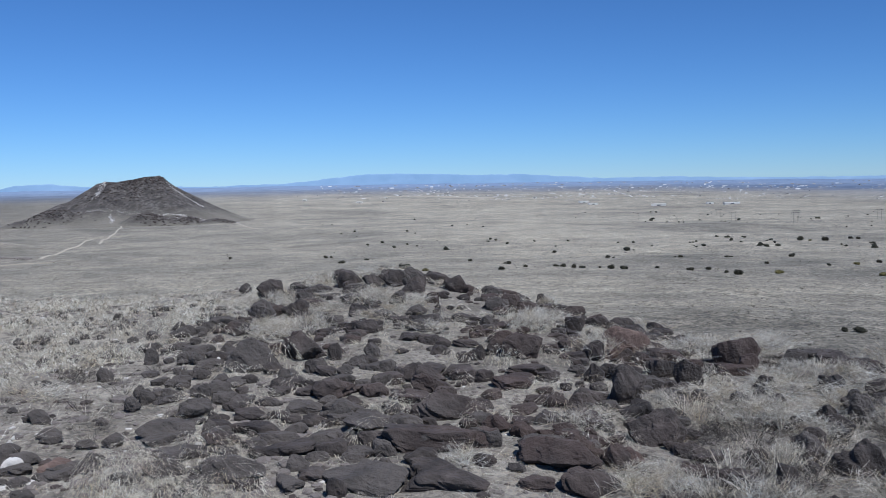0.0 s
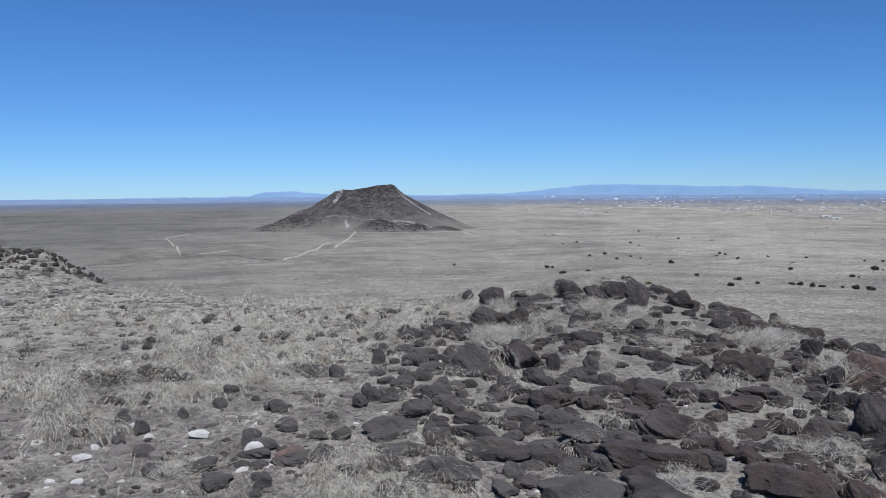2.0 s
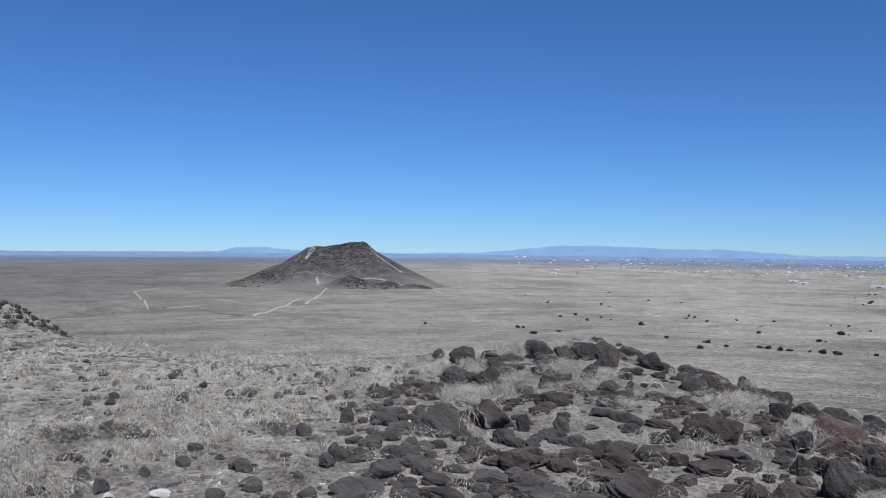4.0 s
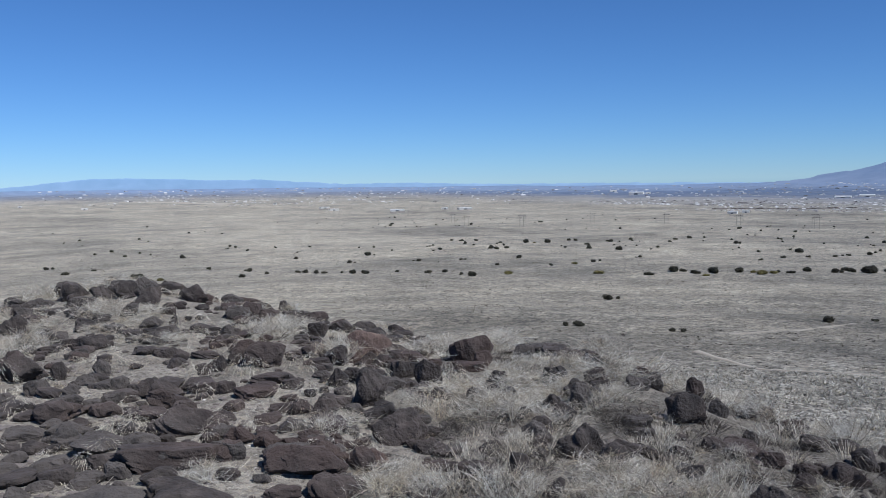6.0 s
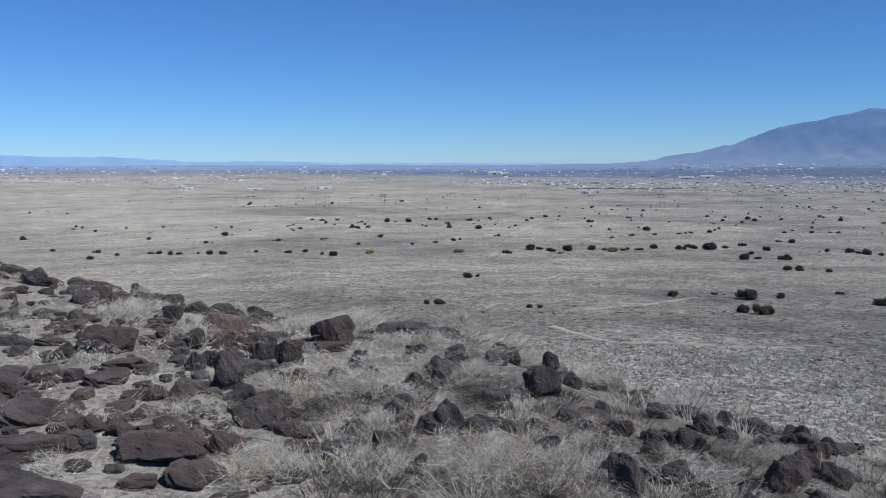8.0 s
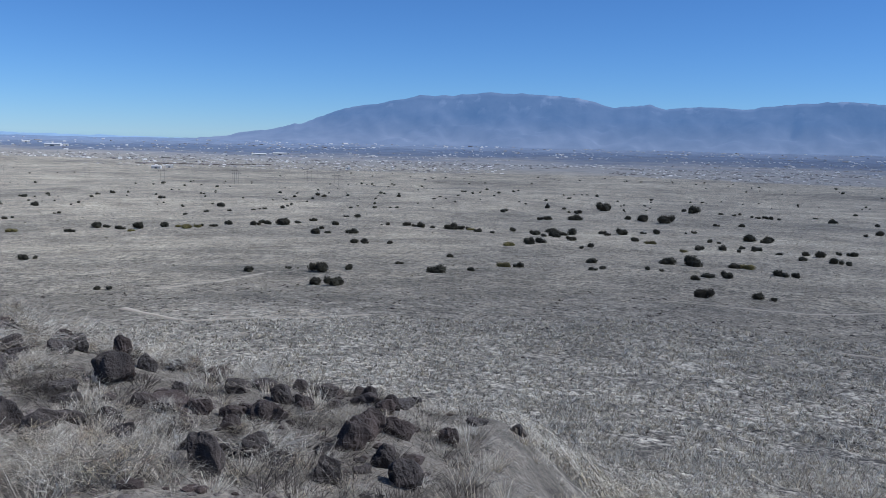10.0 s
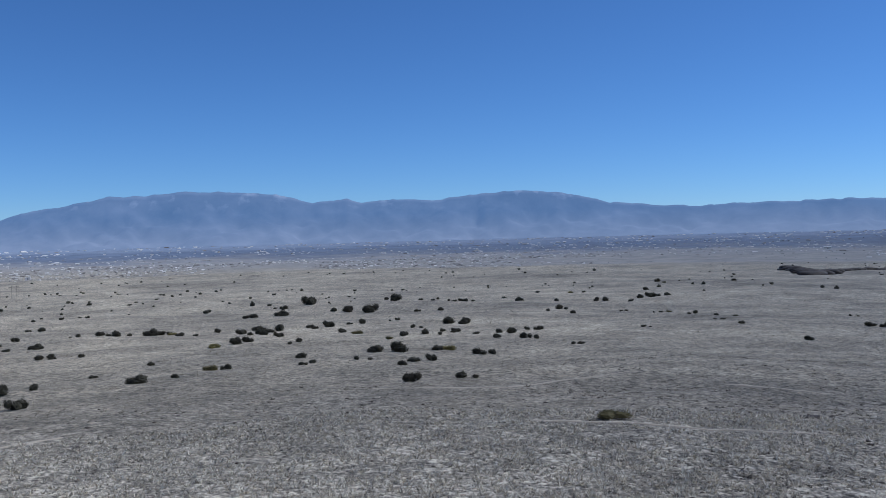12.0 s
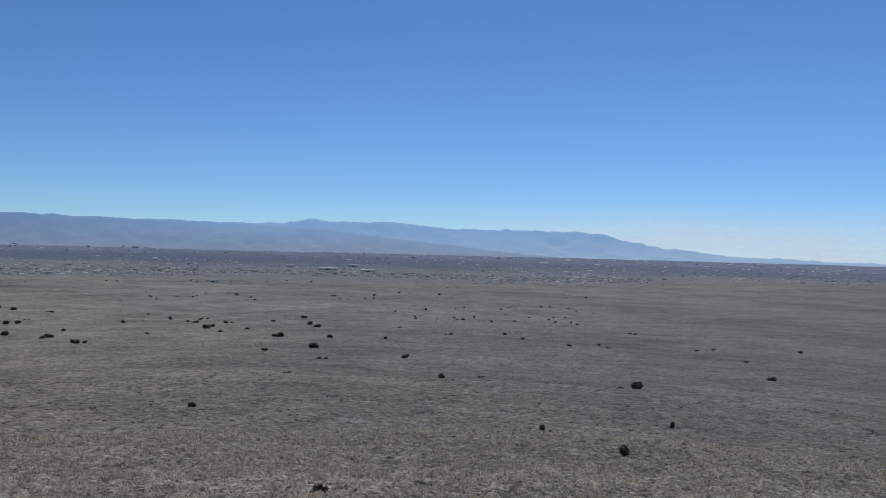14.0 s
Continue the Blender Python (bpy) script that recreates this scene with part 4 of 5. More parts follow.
LEFTRIDGE = [
    (-18.57, 519), (-16.41, 527), (-14.17, 540), (-12.20, 551), (-10.18, 542), (-7.44, 469),
]
QUARRYROW = [
    (52.06, 1424), (54.14, 1456), (57.19, 1530), (59.81, 1617),
]
PALE_SHRUBS_A = [
    (9.7, 11.9, 1.02), (26.3, 5.4, 0.61), (28.0, 5.6, 0.56), (19.1, 4.6, 0.53), (30.3, 4.5, 0.57), (32.2, 4.6, 0.47),
    (31.5, 6.1, 0.52), (33.4, 8.5, 0.73), (35.2, 8.5, 0.61), (24.6, 10.4, 0.59), (26.8, 7.9, 0.45),
    (22.0, 10.5, 0.75), (37.3, 8.6, 0.62), (14.6, 9.5, 0.54), (10.3, 9.9, 0.71), (8.2, 10.3, 0.74), (39.3, 6.9, 0.89),
    (41.0, 6.5, 0.84), (38.0, 6.3, 0.73), (42.7, 6.7, 0.67), (35.8, 6.4, 0.92), (37.3, 6.0, 0.86), (39.1, 5.9, 0.92),
    (40.6, 6.3, 0.82), (41.7, 5.8, 0.75), (39.5, 5.2, 0.59), (45.1, 6.6, 0.57), (45.9, 6.7, 0.57), (42.1, 7.2, 0.29),
    (50.0, 5.4, 0.55), (47.7, 4.6, 0.73), (51.8, 4.5, 0.78),
]
PALE_SHRUBS_B = [
    (58.3, 5.3, 0.53), (46.2, 4.4, 0.62), (40.9, 4.5, 0.58), (43.2, 4.4, 0.57), (33.4, 4.3, 0.68), (30.2, 4.3, 0.68),
    (53.3, 5.6, 0.48), (54.3, 6.8, 0.68), (57.2, 8.5, 0.85), (59.7, 6.7, 0.67), (62.1, 5.8, 0.50), (64.7, 5.9, 0.51),
    (-12.8, 5.3, 0.53), (-14.5, 5.2, 0.45), (-6.9, 7.2, 0.62), (10.0, 11.8, 0.68), (-11.0, 7.5, 0.54),
]
DARK_SHRUB_SPOTS = [
    (34.7, 5.4, 0.46), (45.6, 6.1, 0.43), (45.5, 7.4, 0.53), (46.0, 5.9, 0.50), (35.4, 5.6, 0.40), (41.3, 5.4, 0.31),
    (-17.7, 8.0, 0.69), (-14.8, 8.1, 0.64), (-5.1, 7.7, 0.55),
]


# ---------------------------------------------------------------- rocks on the summit
rng = np.random.default_rng(11)
ROCKS = []


def place_rock(name, row, label, material, group, **shape):
    """A rock: bearing, distance, width, depth and height over the ground."""
    b, d, w, dep, h = row
    if material is BASALT and (b < 3 or rng.random() < (0.55 if b < 16 else 0.2)):
        material = DUSTY
    if shape.get("flat"):
        h = max(0.05, h * 1.25)
    w, h = w * 1.1, h * (1.3 if b > 36 else 1.05) + 0.01
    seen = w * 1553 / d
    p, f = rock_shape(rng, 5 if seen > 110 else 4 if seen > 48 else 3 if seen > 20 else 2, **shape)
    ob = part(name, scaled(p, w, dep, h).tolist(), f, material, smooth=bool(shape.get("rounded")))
    at = spot(b, d)
    lean = 3 if shape.get("flat") else 7
    ob.matrix_basis = pose(at.x, at.y, at.z, rng.normal(0, lean), rng.normal(0, lean), -b + rng.normal(0, 9))
    ROCKS.append((at.x, at.y, w / 2))
    return tagged(ob, label, "rock", group)


for row in BOULDERS_A + BOULDERS_B + BOULDERS_C + BOULDERS_D + BOULDERS_E + BOULDERS_F + LOOSE:
    place_rock("basalt_boulder", row, "angular dark basalt boulder half sunk in dry soil", BASALT, "basalt boulders on the summit")
for row in SLABS_A + SLABS_B + SLABS_C:
    place_rock("basalt_slab", row, "low flat dark basalt slab set in the ground", BASALT, "basalt slabs on the summit", flat=True)
for row in RUSTY:
    place_rock("rusty_boulder", row, "rust-brown weathered basalt boulder", RUST, "rusty boulders on the summit")
for row in ROUND:
    place_rock("rounded_boulder", row, "rounded grey-brown basalt boulder among grass", BASALT, "rounded boulders", rounded=True)
for b, d, w, h in PALE:
    place_rock("pale_stone", (b, d, w, w * 0.75, h), "chalk-white caliche stone on bare soil", CHALK, "pale stones")

# lesser stones between the large ones, crowding and overlapping each other
k = 0
while k < 295:
    b, d = rng.uniform(-1, 34), math.exp(rng.uniform(math.log(4.3), math.log(12.4)))
    x, y = math.sin(radians(b)) * d, math.cos(radians(b)) * d
    w = 0.10 + 0.26 * rng.random() ** 2.0
    if min(math.hypot(x - a, y - c) - r for a, c, r in ROCKS) < w * 0.2 or waves(np.array(x), np.array(y), 1.0, 61) < -0.35:
        continue
    flat = rng.random() < 0.5
    place_rock("basalt_stone", (b, d, w, w * 0.8, w * (0.2 if flat else 0.38)),
               "small dark basalt stone set in the ground", BASALT, "lesser basalt stones", flat=flat)
    k += 1
for count, b0, b1, d0, d1, lo, hi in ((50, 6, 24, 9.6, 12.6, 0.12, 0.32), (12, 27, 34, 7.0, 9.6, 0.15, 0.3),
                                      (70, 36, 70, 4.4, 8.0, 0.09, 0.22), (90, -20, 3, 4.2, 14, 0.06, 0.15)):
    for _ in range(count):
        b, d, w = rng.uniform(b0, b1), rng.uniform(d0, d1), rng.uniform(lo, hi)
        place_rock("basalt_block", (b, d, w, w * 0.8, w * rng.uniform(0.4, 0.7)), "broken dark basalt block among dry grass", BASALT, "broken basalt blocks")
k = 0
while k < 290:
    b, d = rng.uniform(1, 34), math.exp(rng.uniform(math.log(4.4), math.log(12.0)))
    w = rng.uniform(0.07, 0.2)
    if waves(np.array(b), np.array(d * 3), 3.0, 62) < -0.3:
        continue
    place_rock("basalt_cobble", (b, d, w, w * 0.8, w * rng.uniform(0.25, 0.5)), "dark broken basalt cobble among dry litter", BASALT, "basalt cobbles", flat=rng.random() < 0.4)
    k += 1
ROCK_XY = np.array(ROCKS)


def scatter(n, b0, b1, d0, d1, clear=0.0):
    """Bearings and distances, even to the eye; none on a rock."""
    b = rng.uniform(b0, b1, n)
    d = np.exp(rng.uniform(math.log(d0), math.log(d1), n))
    x, y = np.sin(np.radians(b)) * d, np.cos(np.radians(b)) * d
    near = d < 16
    keep = np.ones(n, bool)
    gap = np.hypot(x[near, None] - ROCK_XY[None, :, 0], y[near, None] - ROCK_XY[None, :, 1]) - ROCK_XY[None, :, 2] * (0.85 + clear)
    keep[near] = gap.min(1) > 0
    return b[keep], d[keep]


def on_ground(b, d):
    a = np.radians(b)
    return np.stack([np.sin(a) * d, np.cos(a) * d, height(b, d)], -1)


def stones(name, label, count, b0, b1, d0, d1, size, material):
    """Many small stones as one mesh."""
    b, d = scatter(count, b0, b1, d0, d1)
    at = on_ground(b, d)
    shapes = [rock_shape(rng, 1, 6)[0] for _ in range(8)]
    f0 = np.array(BALLS[1][1])
    verts, faces = [], []
    for i, p in enumerate(at):
        s = size * math.exp(rng.normal(0, 0.45)) * max(1.0, d[i] / 12)
        q = shapes[i % 8] * (s, s * rng.uniform(0.6, 1), s * rng.uniform(0.35, 0.7))
        t = rng.uniform(0, 6.3)
        q = np.stack([q[:, 0] * math.cos(t) - q[:, 1] * math.sin(t), q[:, 0] * math.sin(t) + q[:, 1] * math.cos(t), q[:, 2]], -1)
        faces.append(f0 + len(verts) * len(q))
        verts.append(q + p)
    ob = mesh_ob(name, np.concatenate(verts).tolist(), np.concatenate(faces).tolist(), material, False)
    return tagged(ob, label, "stones", kind="stuff")


stones("loose_stones", "small dark basalt stones scattered over dry soil", 2600, -30, 72, 3.2, 30, 0.026, BASALT)
stones("loose_stones", "brown stones and clods covering dry soil", 9000, -32, 12, 3.4, 46, 0.023, EARTH)
stones("loose_stones", "brown stones between the basalt slabs", 2500, 8, 60, 3.6, 12, 0.018, EARTH)
stones("loose_stones", "small dark stones strewn over the grassy slope", 3600, 40, 182, 11, 90, 0.017, BASALT)
stones("pale_pebbles", "white caliche pebbles strewn over dry soil", 650, -30, 10, 3.6, 26, 0.015, CHALK)
stones("pale_pebbles", "white pebbles among rocks and grass", 160, 14, 75, 4, 16, 0.011, CHALK)

# rubble knoll out on the shoulder of the hill
k = 0
while k < 230:
    b, d = -18 - 11 * rng.random() ** 0.8, rng.uniform(43, 51.5)
    w = rng.uniform(0.12, 0.42)
    p, f = rock_shape(rng, 2, 9)
    ob = part("rubble_block", scaled(p, w, w * 0.8, w * 0.55).tolist(), f, BASALT)
    at = spot(b, d)
    ob.matrix_basis = pose(at.x, at.y, at.z, rng.normal(0, 10), rng.normal(0, 10), rng.uniform(0, 360))
    tagged(ob, "dark basalt block on the rubble knoll", "rock", "rubble knoll")
    k += 1


# ---------------------------------------------------------------- dry grass and dead shrubs
def blades(at, radius, tall, count, droop, width, segs=2):
    """Blades of grass round each place; arrays of one value per tuft."""
    n = np.repeat(np.arange(len(at)), count)
    m = len(n)
    turn = rng.uniform(0, 2 * math.pi, m)
    out = np.sqrt(rng.random(m))
    way = np.stack([np.cos(turn), np.sin(turn), np.zeros(m)], -1)
    base = at[n] + way * (out * radius[n] * 0.35)[:, None]
    h = tall[n] * rng.uniform(0.55, 1.1, m)
    lean = radius[n] * (0.3 + 0.9 * rng.uniform(0.3, 1.0, m))
    side = np.stack([-way[:, 1], way[:, 0], np.zeros(m)], -1) * (width[n] * rng.uniform(0.6, 1.2, m))[:, None] * 0.5
    spin = rng.uniform(-1.2, 1.2, m)
    side = side * np.cos(spin)[:, None] + way * (np.sin(spin) * width[n] * 0.5)[:, None]
    up = np.array([0, 0, 1.0])
    stray = rng.normal(0, 0.22, (m, 3)) * np.stack([radius[n], radius[n], tall[n] * 0.4], -1)
    tip = base + way * lean[:, None] + up * (h * (1 - droop))[:, None] + stray * 1.6
    base = base - up * 0.02
    if segs == 1:
        v = np.stack([base - side, base + side, tip], 1).reshape(-1, 3)
        return v, np.arange(m * 3).reshape(-1, 3), np.zeros((0, 4), int)
    mid = base + way * (lean * 0.5)[:, None] + up * (h * 0.9)[:, None] + stray * 0.6
    v = np.stack([base - side, base + side, mid + side * 0.8, mid - side * 0.8, tip], 1).reshape(-1, 3)
    k = np.arange(m)[:, None] * 5
    return v, k + [3, 2, 4], k + [0, 1, 2, 3]


def domes(at, radius, tall, sides, rings):
    """Low uneven mounds of matted grass, one at each place."""
    n = len(at)
    levels = ((1.0, -0.04), (0.82, 0.62)) if rings == 2 else ((0.9, -0.04),)
    cols = []
    for out, up in levels:
        for k in range(sides):
            t = 2 * math.pi * k / sides + rng.normal(0, 0.18, n)
            r = radius * out * rng.uniform(0.72, 1.25, n)
            cols.append(np.stack([np.cos(t) * r, np.sin(t) * r, tall * up * rng.uniform(0.75, 1.25, n)], -1))
    cols.append(np.stack([radius * rng.normal(0, 0.15, n), radius * rng.normal(0, 0.15, n), tall * rng.uniform(0.85, 1.15, n)], -1))
    v = (np.stack(cols, 1) + at[:, None, :]).reshape(-1, 3)
    f, apex = [], len(cols) - 1
    for k in range(sides):
        q = (k + 1) % sides
        if rings == 2:
            f += [(k, q, sides + q), (k, sides + q, sides + k)]
        f.append((apex - sides + k, apex - sides + q, apex))
    tris = (np.array(f)[None] + np.arange(n)[:, None, None] * len(cols)).reshape(-1, 3)
    return v, tris


def grass(name, label, b, d, radius, tall, count, droop, material, fine=0.0028, segs=2, mound=0.0, sides=6, rings=2, grow=0.0):
    at = on_ground(b, d)
    n = len(b)
    size = np.exp(rng.normal(0, 0.38, n)) * (1 + grow * d)
    r, t = radius * size, tall * size * np.exp(rng.normal(0, 0.15, n))
    v, tris, quads = blades(at, r, t, count, droop, np.maximum(fine, d * (0.0013 if segs == 1 else 0.0004)), segs)
    if mound:
        v2, f2 = domes(at, r * mound, t * 0.85, sides, rings)
        tris = np.concatenate([tris, f2 + len(v)])
        v = np.concatenate([v, v2])
    return tagged(fast_mesh(name, v, tris, quads, material), label, "grass", kind="stuff")


def furred(name, label, b, d, radius, tall, count, material, fine, grow=0.0, reach=1.0):
    """Rounded bunches of grass: short blades that lie outward and down over a low dome."""
    at = on_ground(b, d)
    k = len(b)
    size = np.exp(rng.normal(0, 0.36, k)) * (1 + grow * d)
    rad, high = radius * size, tall * size * np.exp(rng.normal(0, 0.2, k))
    n = np.repeat(np.arange(k), count)
    m = len(n)
    turn, u = rng.uniform(0, 2 * math.pi, m), np.sqrt(rng.random(m)) * 0.95
    squash, axis = rng.uniform(0.6, 1.0, k)[n], rng.uniform(0, math.pi, k)[n]
    cx, cy = np.cos(turn), np.sin(turn) * squash
    way = np.stack([cx * np.cos(axis) - cy * np.sin(axis), cx * np.sin(axis) + cy * np.cos(axis), np.zeros(m)], -1)
    drop = 2 * u * (high / rad)[n]
    base = at[n] + way * (u * rad[n])[:, None]
    base[:, 2] += high[n] * (1 - u * u)
    along = way.copy()
    along[:, 2] = -drop * 0.8
    along += rng.normal(0, 0.3, (m, 3)) * (1, 1, 0.6)
    tip = base + along * (rad[n] * reach * rng.uniform(0.1, 0.3, m))[:, None]
    tip[:, 2] += 0.10 * high[n] * rng.random(m)
    wide = np.maximum(fine, d * 0.0006)[n] * rng.uniform(0.6, 1.2, m) * 0.5
    side = np.stack([-way[:, 1], way[:, 0], np.zeros(m)], -1) * wide[:, None]
    v = np.stack([base - side, base + side, tip], 1).reshape(-1, 3)
    return tagged(fast_mesh(name, v, np.arange(m * 3).reshape(-1, 3), np.zeros((0, 4), int), material), label, "grass", kind="stuff")


def thin(b, d, size, seed, cut):
    """Leave tufts only where a patchy field says so."""
    a = np.radians(b)
    keep = waves(np.sin(a) * d, np.cos(a) * d, size, seed) > cut
    return b[keep], d[keep]


SWALES = (SWALE_A, SWALE_B, SWALE_C, SWALE_D, SWALE_E, SWALE_F, SWALE_G)


def off_swales(b, d, wide=0.55):
    """Drop what would stand in the worn swales."""
    keep = np.ones(len(b), bool)
    for line in SWALES:
        bs, ds = [p[0] for p in line], [p[1] for p in line]
        inside = (b > min(bs)) & (b < max(bs))
        keep &= ~(inside & (np.abs(d - np.interp(b, bs, ds) - 0.5 * waves(b, b * 0, 2.0, 71)) < wide * (0.6 + 0.02 * d)))
    return b[keep], d[keep]


b, d = scatter(1900, -32, 6, 3.8, 42, 0.1)
bare = np.clip((9 - d) / 5, 0, 1) * np.clip((-4 - b) / 5, 0, 1)
keep = waves(np.sin(np.radians(b)) * d, np.cos(np.radians(b)) * d, 1.6, 21) > -0.35 + 0.9 * bare + 0.3 * np.clip((-7 - b) / 6, 0, 1)
b, d = b[keep], d[keep]
furred("bunch_grass", "grey-straw bunch grass in low soft domes on stony soil", b, d, 0.15, 0.125, 210, STRAW, 0.0026)
b, d = scatter(4400, -32, 40, 3.4, 20, -0.12)
grass("short_grass", "thin dry grass between the basalt slabs", b, d, 0.085, 0.028, 24, 0.85, STRAW, 0.0022)
b, d = scatter(250, 33, 82, 3.9, 12, 0.1)
grass("grey_grass", "grey dry grass on the shoulder of the summit", b, d, 0.13, 0.085, 90, 0.6, GREY, 0.0022)
b, d = scatter(520, 0, 36, 5.0, 13, 0.05)
furred("pale_grass", "pale dry grass tufts between rocks on the crest", b, d, 0.12, 0.075, 190, STRAW, 0.0024)
b, d = scatter(16000, 50, 183, 8.5, 24)
b, d = off_swales(*thin(b, d, 0.7, 81, -0.6))
furred("slope_grass", "dry grass clumps covering the slope below the summit", b, d, 0.14, 0.12, 34, CLUMP, 0.015, grow=0.001, reach=2.2)
b, d = scatter(30000, 40, 183, 22, 75)
b, d = off_swales(*thin(b, d, 1.6, 84, -0.55))
grass("slope_grass", "dry grass clumps on the lower slope", b, d, 0.13, 0.17, 11, 0.15, CLUMP, 0.03, segs=1, grow=0.003)
b, d = scatter(42000, -34, 183, 60, 480)
b, d = off_swales(*thin(b, d, 14, 82, -0.6))
furred("plain_grass", "sparse dry grass clumps over the plain", b, d, 0.16, 0.13, 7, TUFT, 0.04, grow=0.004, reach=2.2)
# dark tufts also stand in for shadows cast between the clumps
b, d = scatter(15000, 40, 183, 8, 110)
b, d = off_swales(*thin(b, d, 4, 25, -0.1))
grass("dark_tufts", "dark dead tufts and stand-in shade on the grassy slope", b, d, 0.10, 0.08, 12, 0.5, TWIG, 0.016, 1, grow=0.006)
b, d = thin(*scatter(11000, 100, 183, 9, 48), 1.3, 27, -0.05)
grass("dark_tufts", "dark low dead shrubs crowding the southern slope", b, d, 0.13, 0.09, 14, 0.45, TWIG, 0.014, 1, grow=0.004)
b, d = off_swales(*thin(*scatter(5000, 95, 183, 38, 150), 7, 31, 0.05))
grass("dark_tufts", "dark low dead shrubs in patches on the lower southern slope", b, d, 0.16, 0.10, 10, 0.5, TWIG, 0.03, 1, grow=0.006)
b, d = scatter(6000, -34, 40, 55, 480)
b, d = thin(b, d, 30, 26, 0.0)
grass("dark_tufts", "dark dead tufts on the plain", b, d, 0.065, 0.06, 3, 0.2, TWIG, 0.02, 1, mound=0.8, sides=5, rings=1, grow=0.005)
b, d = scatter(160, -30, -17, 40, 51)
grass("dark_tufts", "dark dead stems on the rubble knoll", b, d, 0.22, 0.16, 30, 0.3, TWIG, 0.012)
b, d = scatter(900, -32, 3, 4.2, 40, 0.1)
grass("dark_tufts", "low grey-brown dead stems on stony soil", b, d, 0.10, 0.05, 40, 0.6, TWIG, 0.0016)
# dark stems put in for the shade between rocks and shrubs
b, d = scatter(900, 34, 74, 4.0, 10, 0.0)
grass("dark_tufts", "dark dead stems standing in for shade between rocks and shrubs", b, d, 0.12, 0.06, 36, 0.4, TWIG, 0.004)


def twig_mesh(seed, stems, tall, spread):
    """A leafless shrub: forked thin stems that rise from one root."""
    r = np.random.default_rng(seed)
    v, f = [], []

    def stick(a, c, w):
        ax = np.cross(c - a, r.normal(size=3))
        ax = ax / (np.linalg.norm(ax) + 1e-9) * w
        k = len(v)
        v.extend([a - ax, a + ax, c + ax * 0.6, c - ax * 0.6])
        f.append((k, k + 1, k + 2, k + 3))

    for _ in range(stems):
        t, o = r.uniform(0, 6.28), r.random() ** 0.7
        a = np.array([math.cos(t) * o * spread * 0.2, math.sin(t) * o * spread * 0.2, -0.02])
        c = a + np.array([math.cos(t) * o * spread * 0.75, math.sin(t) * o * spread * 0.75, tall * r.uniform(0.35, 0.6) * (1.15 - 0.6 * o)])
        stick(a, c, 0.0024)
        for _ in range(4):
            e = c + np.array([r.normal(0, 0.25) * spread, r.normal(0, 0.25) * spread, tall * r.uniform(0.1, 0.5)])
            stick(c, e, 0.0017)
            for _ in range(2):
                stick(c + (e - c) * 0.6, e + r.normal(0, 0.16, 3) * (spread, spread, tall * 0.6), 0.0013)
    me = bpy.data.meshes.new("branchwork")
    me.from_pydata([tuple(p) for p in v], [], f)
    return me


SHRUBS = [twig_mesh(s, n, t, w) for s, n, t, w in ((1, 60, 0.26, 0.34), (2, 76, 0.22, 0.42), (3, 50, 0.30, 0.32), (4, 70, 0.20, 0.38))]
for me in SHRUBS:
    me.materials.append(GREY)
DARK_SHRUBS = [twig_mesh(s, n, t, w) for s, n, t, w in ((5, 60, 0.22, 0.36), (6, 48, 0.26, 0.30))]
for me in DARK_SHRUBS:
    me.materials.append(TWIG)


def shrub(row, meshes, label, group):
    b, d, size = row
    me = meshes[int(rng.integers(len(meshes)))]
    at = spot(b, d)
    ob = holder("dead_shrub", Matrix.Translation(at) @ Matrix.Rotation(rng.uniform(0, 6.28), 4, "Z") @ Matrix.Scale(size, 4), label, "shrub", group)
    st = new("branchwork", me)
    st.parent = ob
    return ob


for b, d, size in PALE_SHRUBS_A + PALE_SHRUBS_B:
    shrub((b, d, size * 0.85), SHRUBS, "leafless pale grey shrub of fine stems", "pale dead shrubs")
for _ in range(24):
    b = rng.uniform(5, 34)
    row = (b, rng.uniform(8.4, 11.6) - 0.06 * max(0, b - 14), rng.uniform(0.5, 0.95))
    shrub(row, SHRUBS, "leafless pale grey shrub among the crest rocks", "pale dead shrubs")
for _ in range(26):
    shrub((rng.uniform(36, 60), rng.uniform(4.2, 9.5), rng.uniform(0.5, 0.9)), SHRUBS, "wispy pale grey shrub on the shoulder", "pale dead shrubs")
for row in DARK_SHRUB_SPOTS:
    shrub(row, DARK_SHRUBS, "low dark brown dead shrub", "dark dead shrubs")


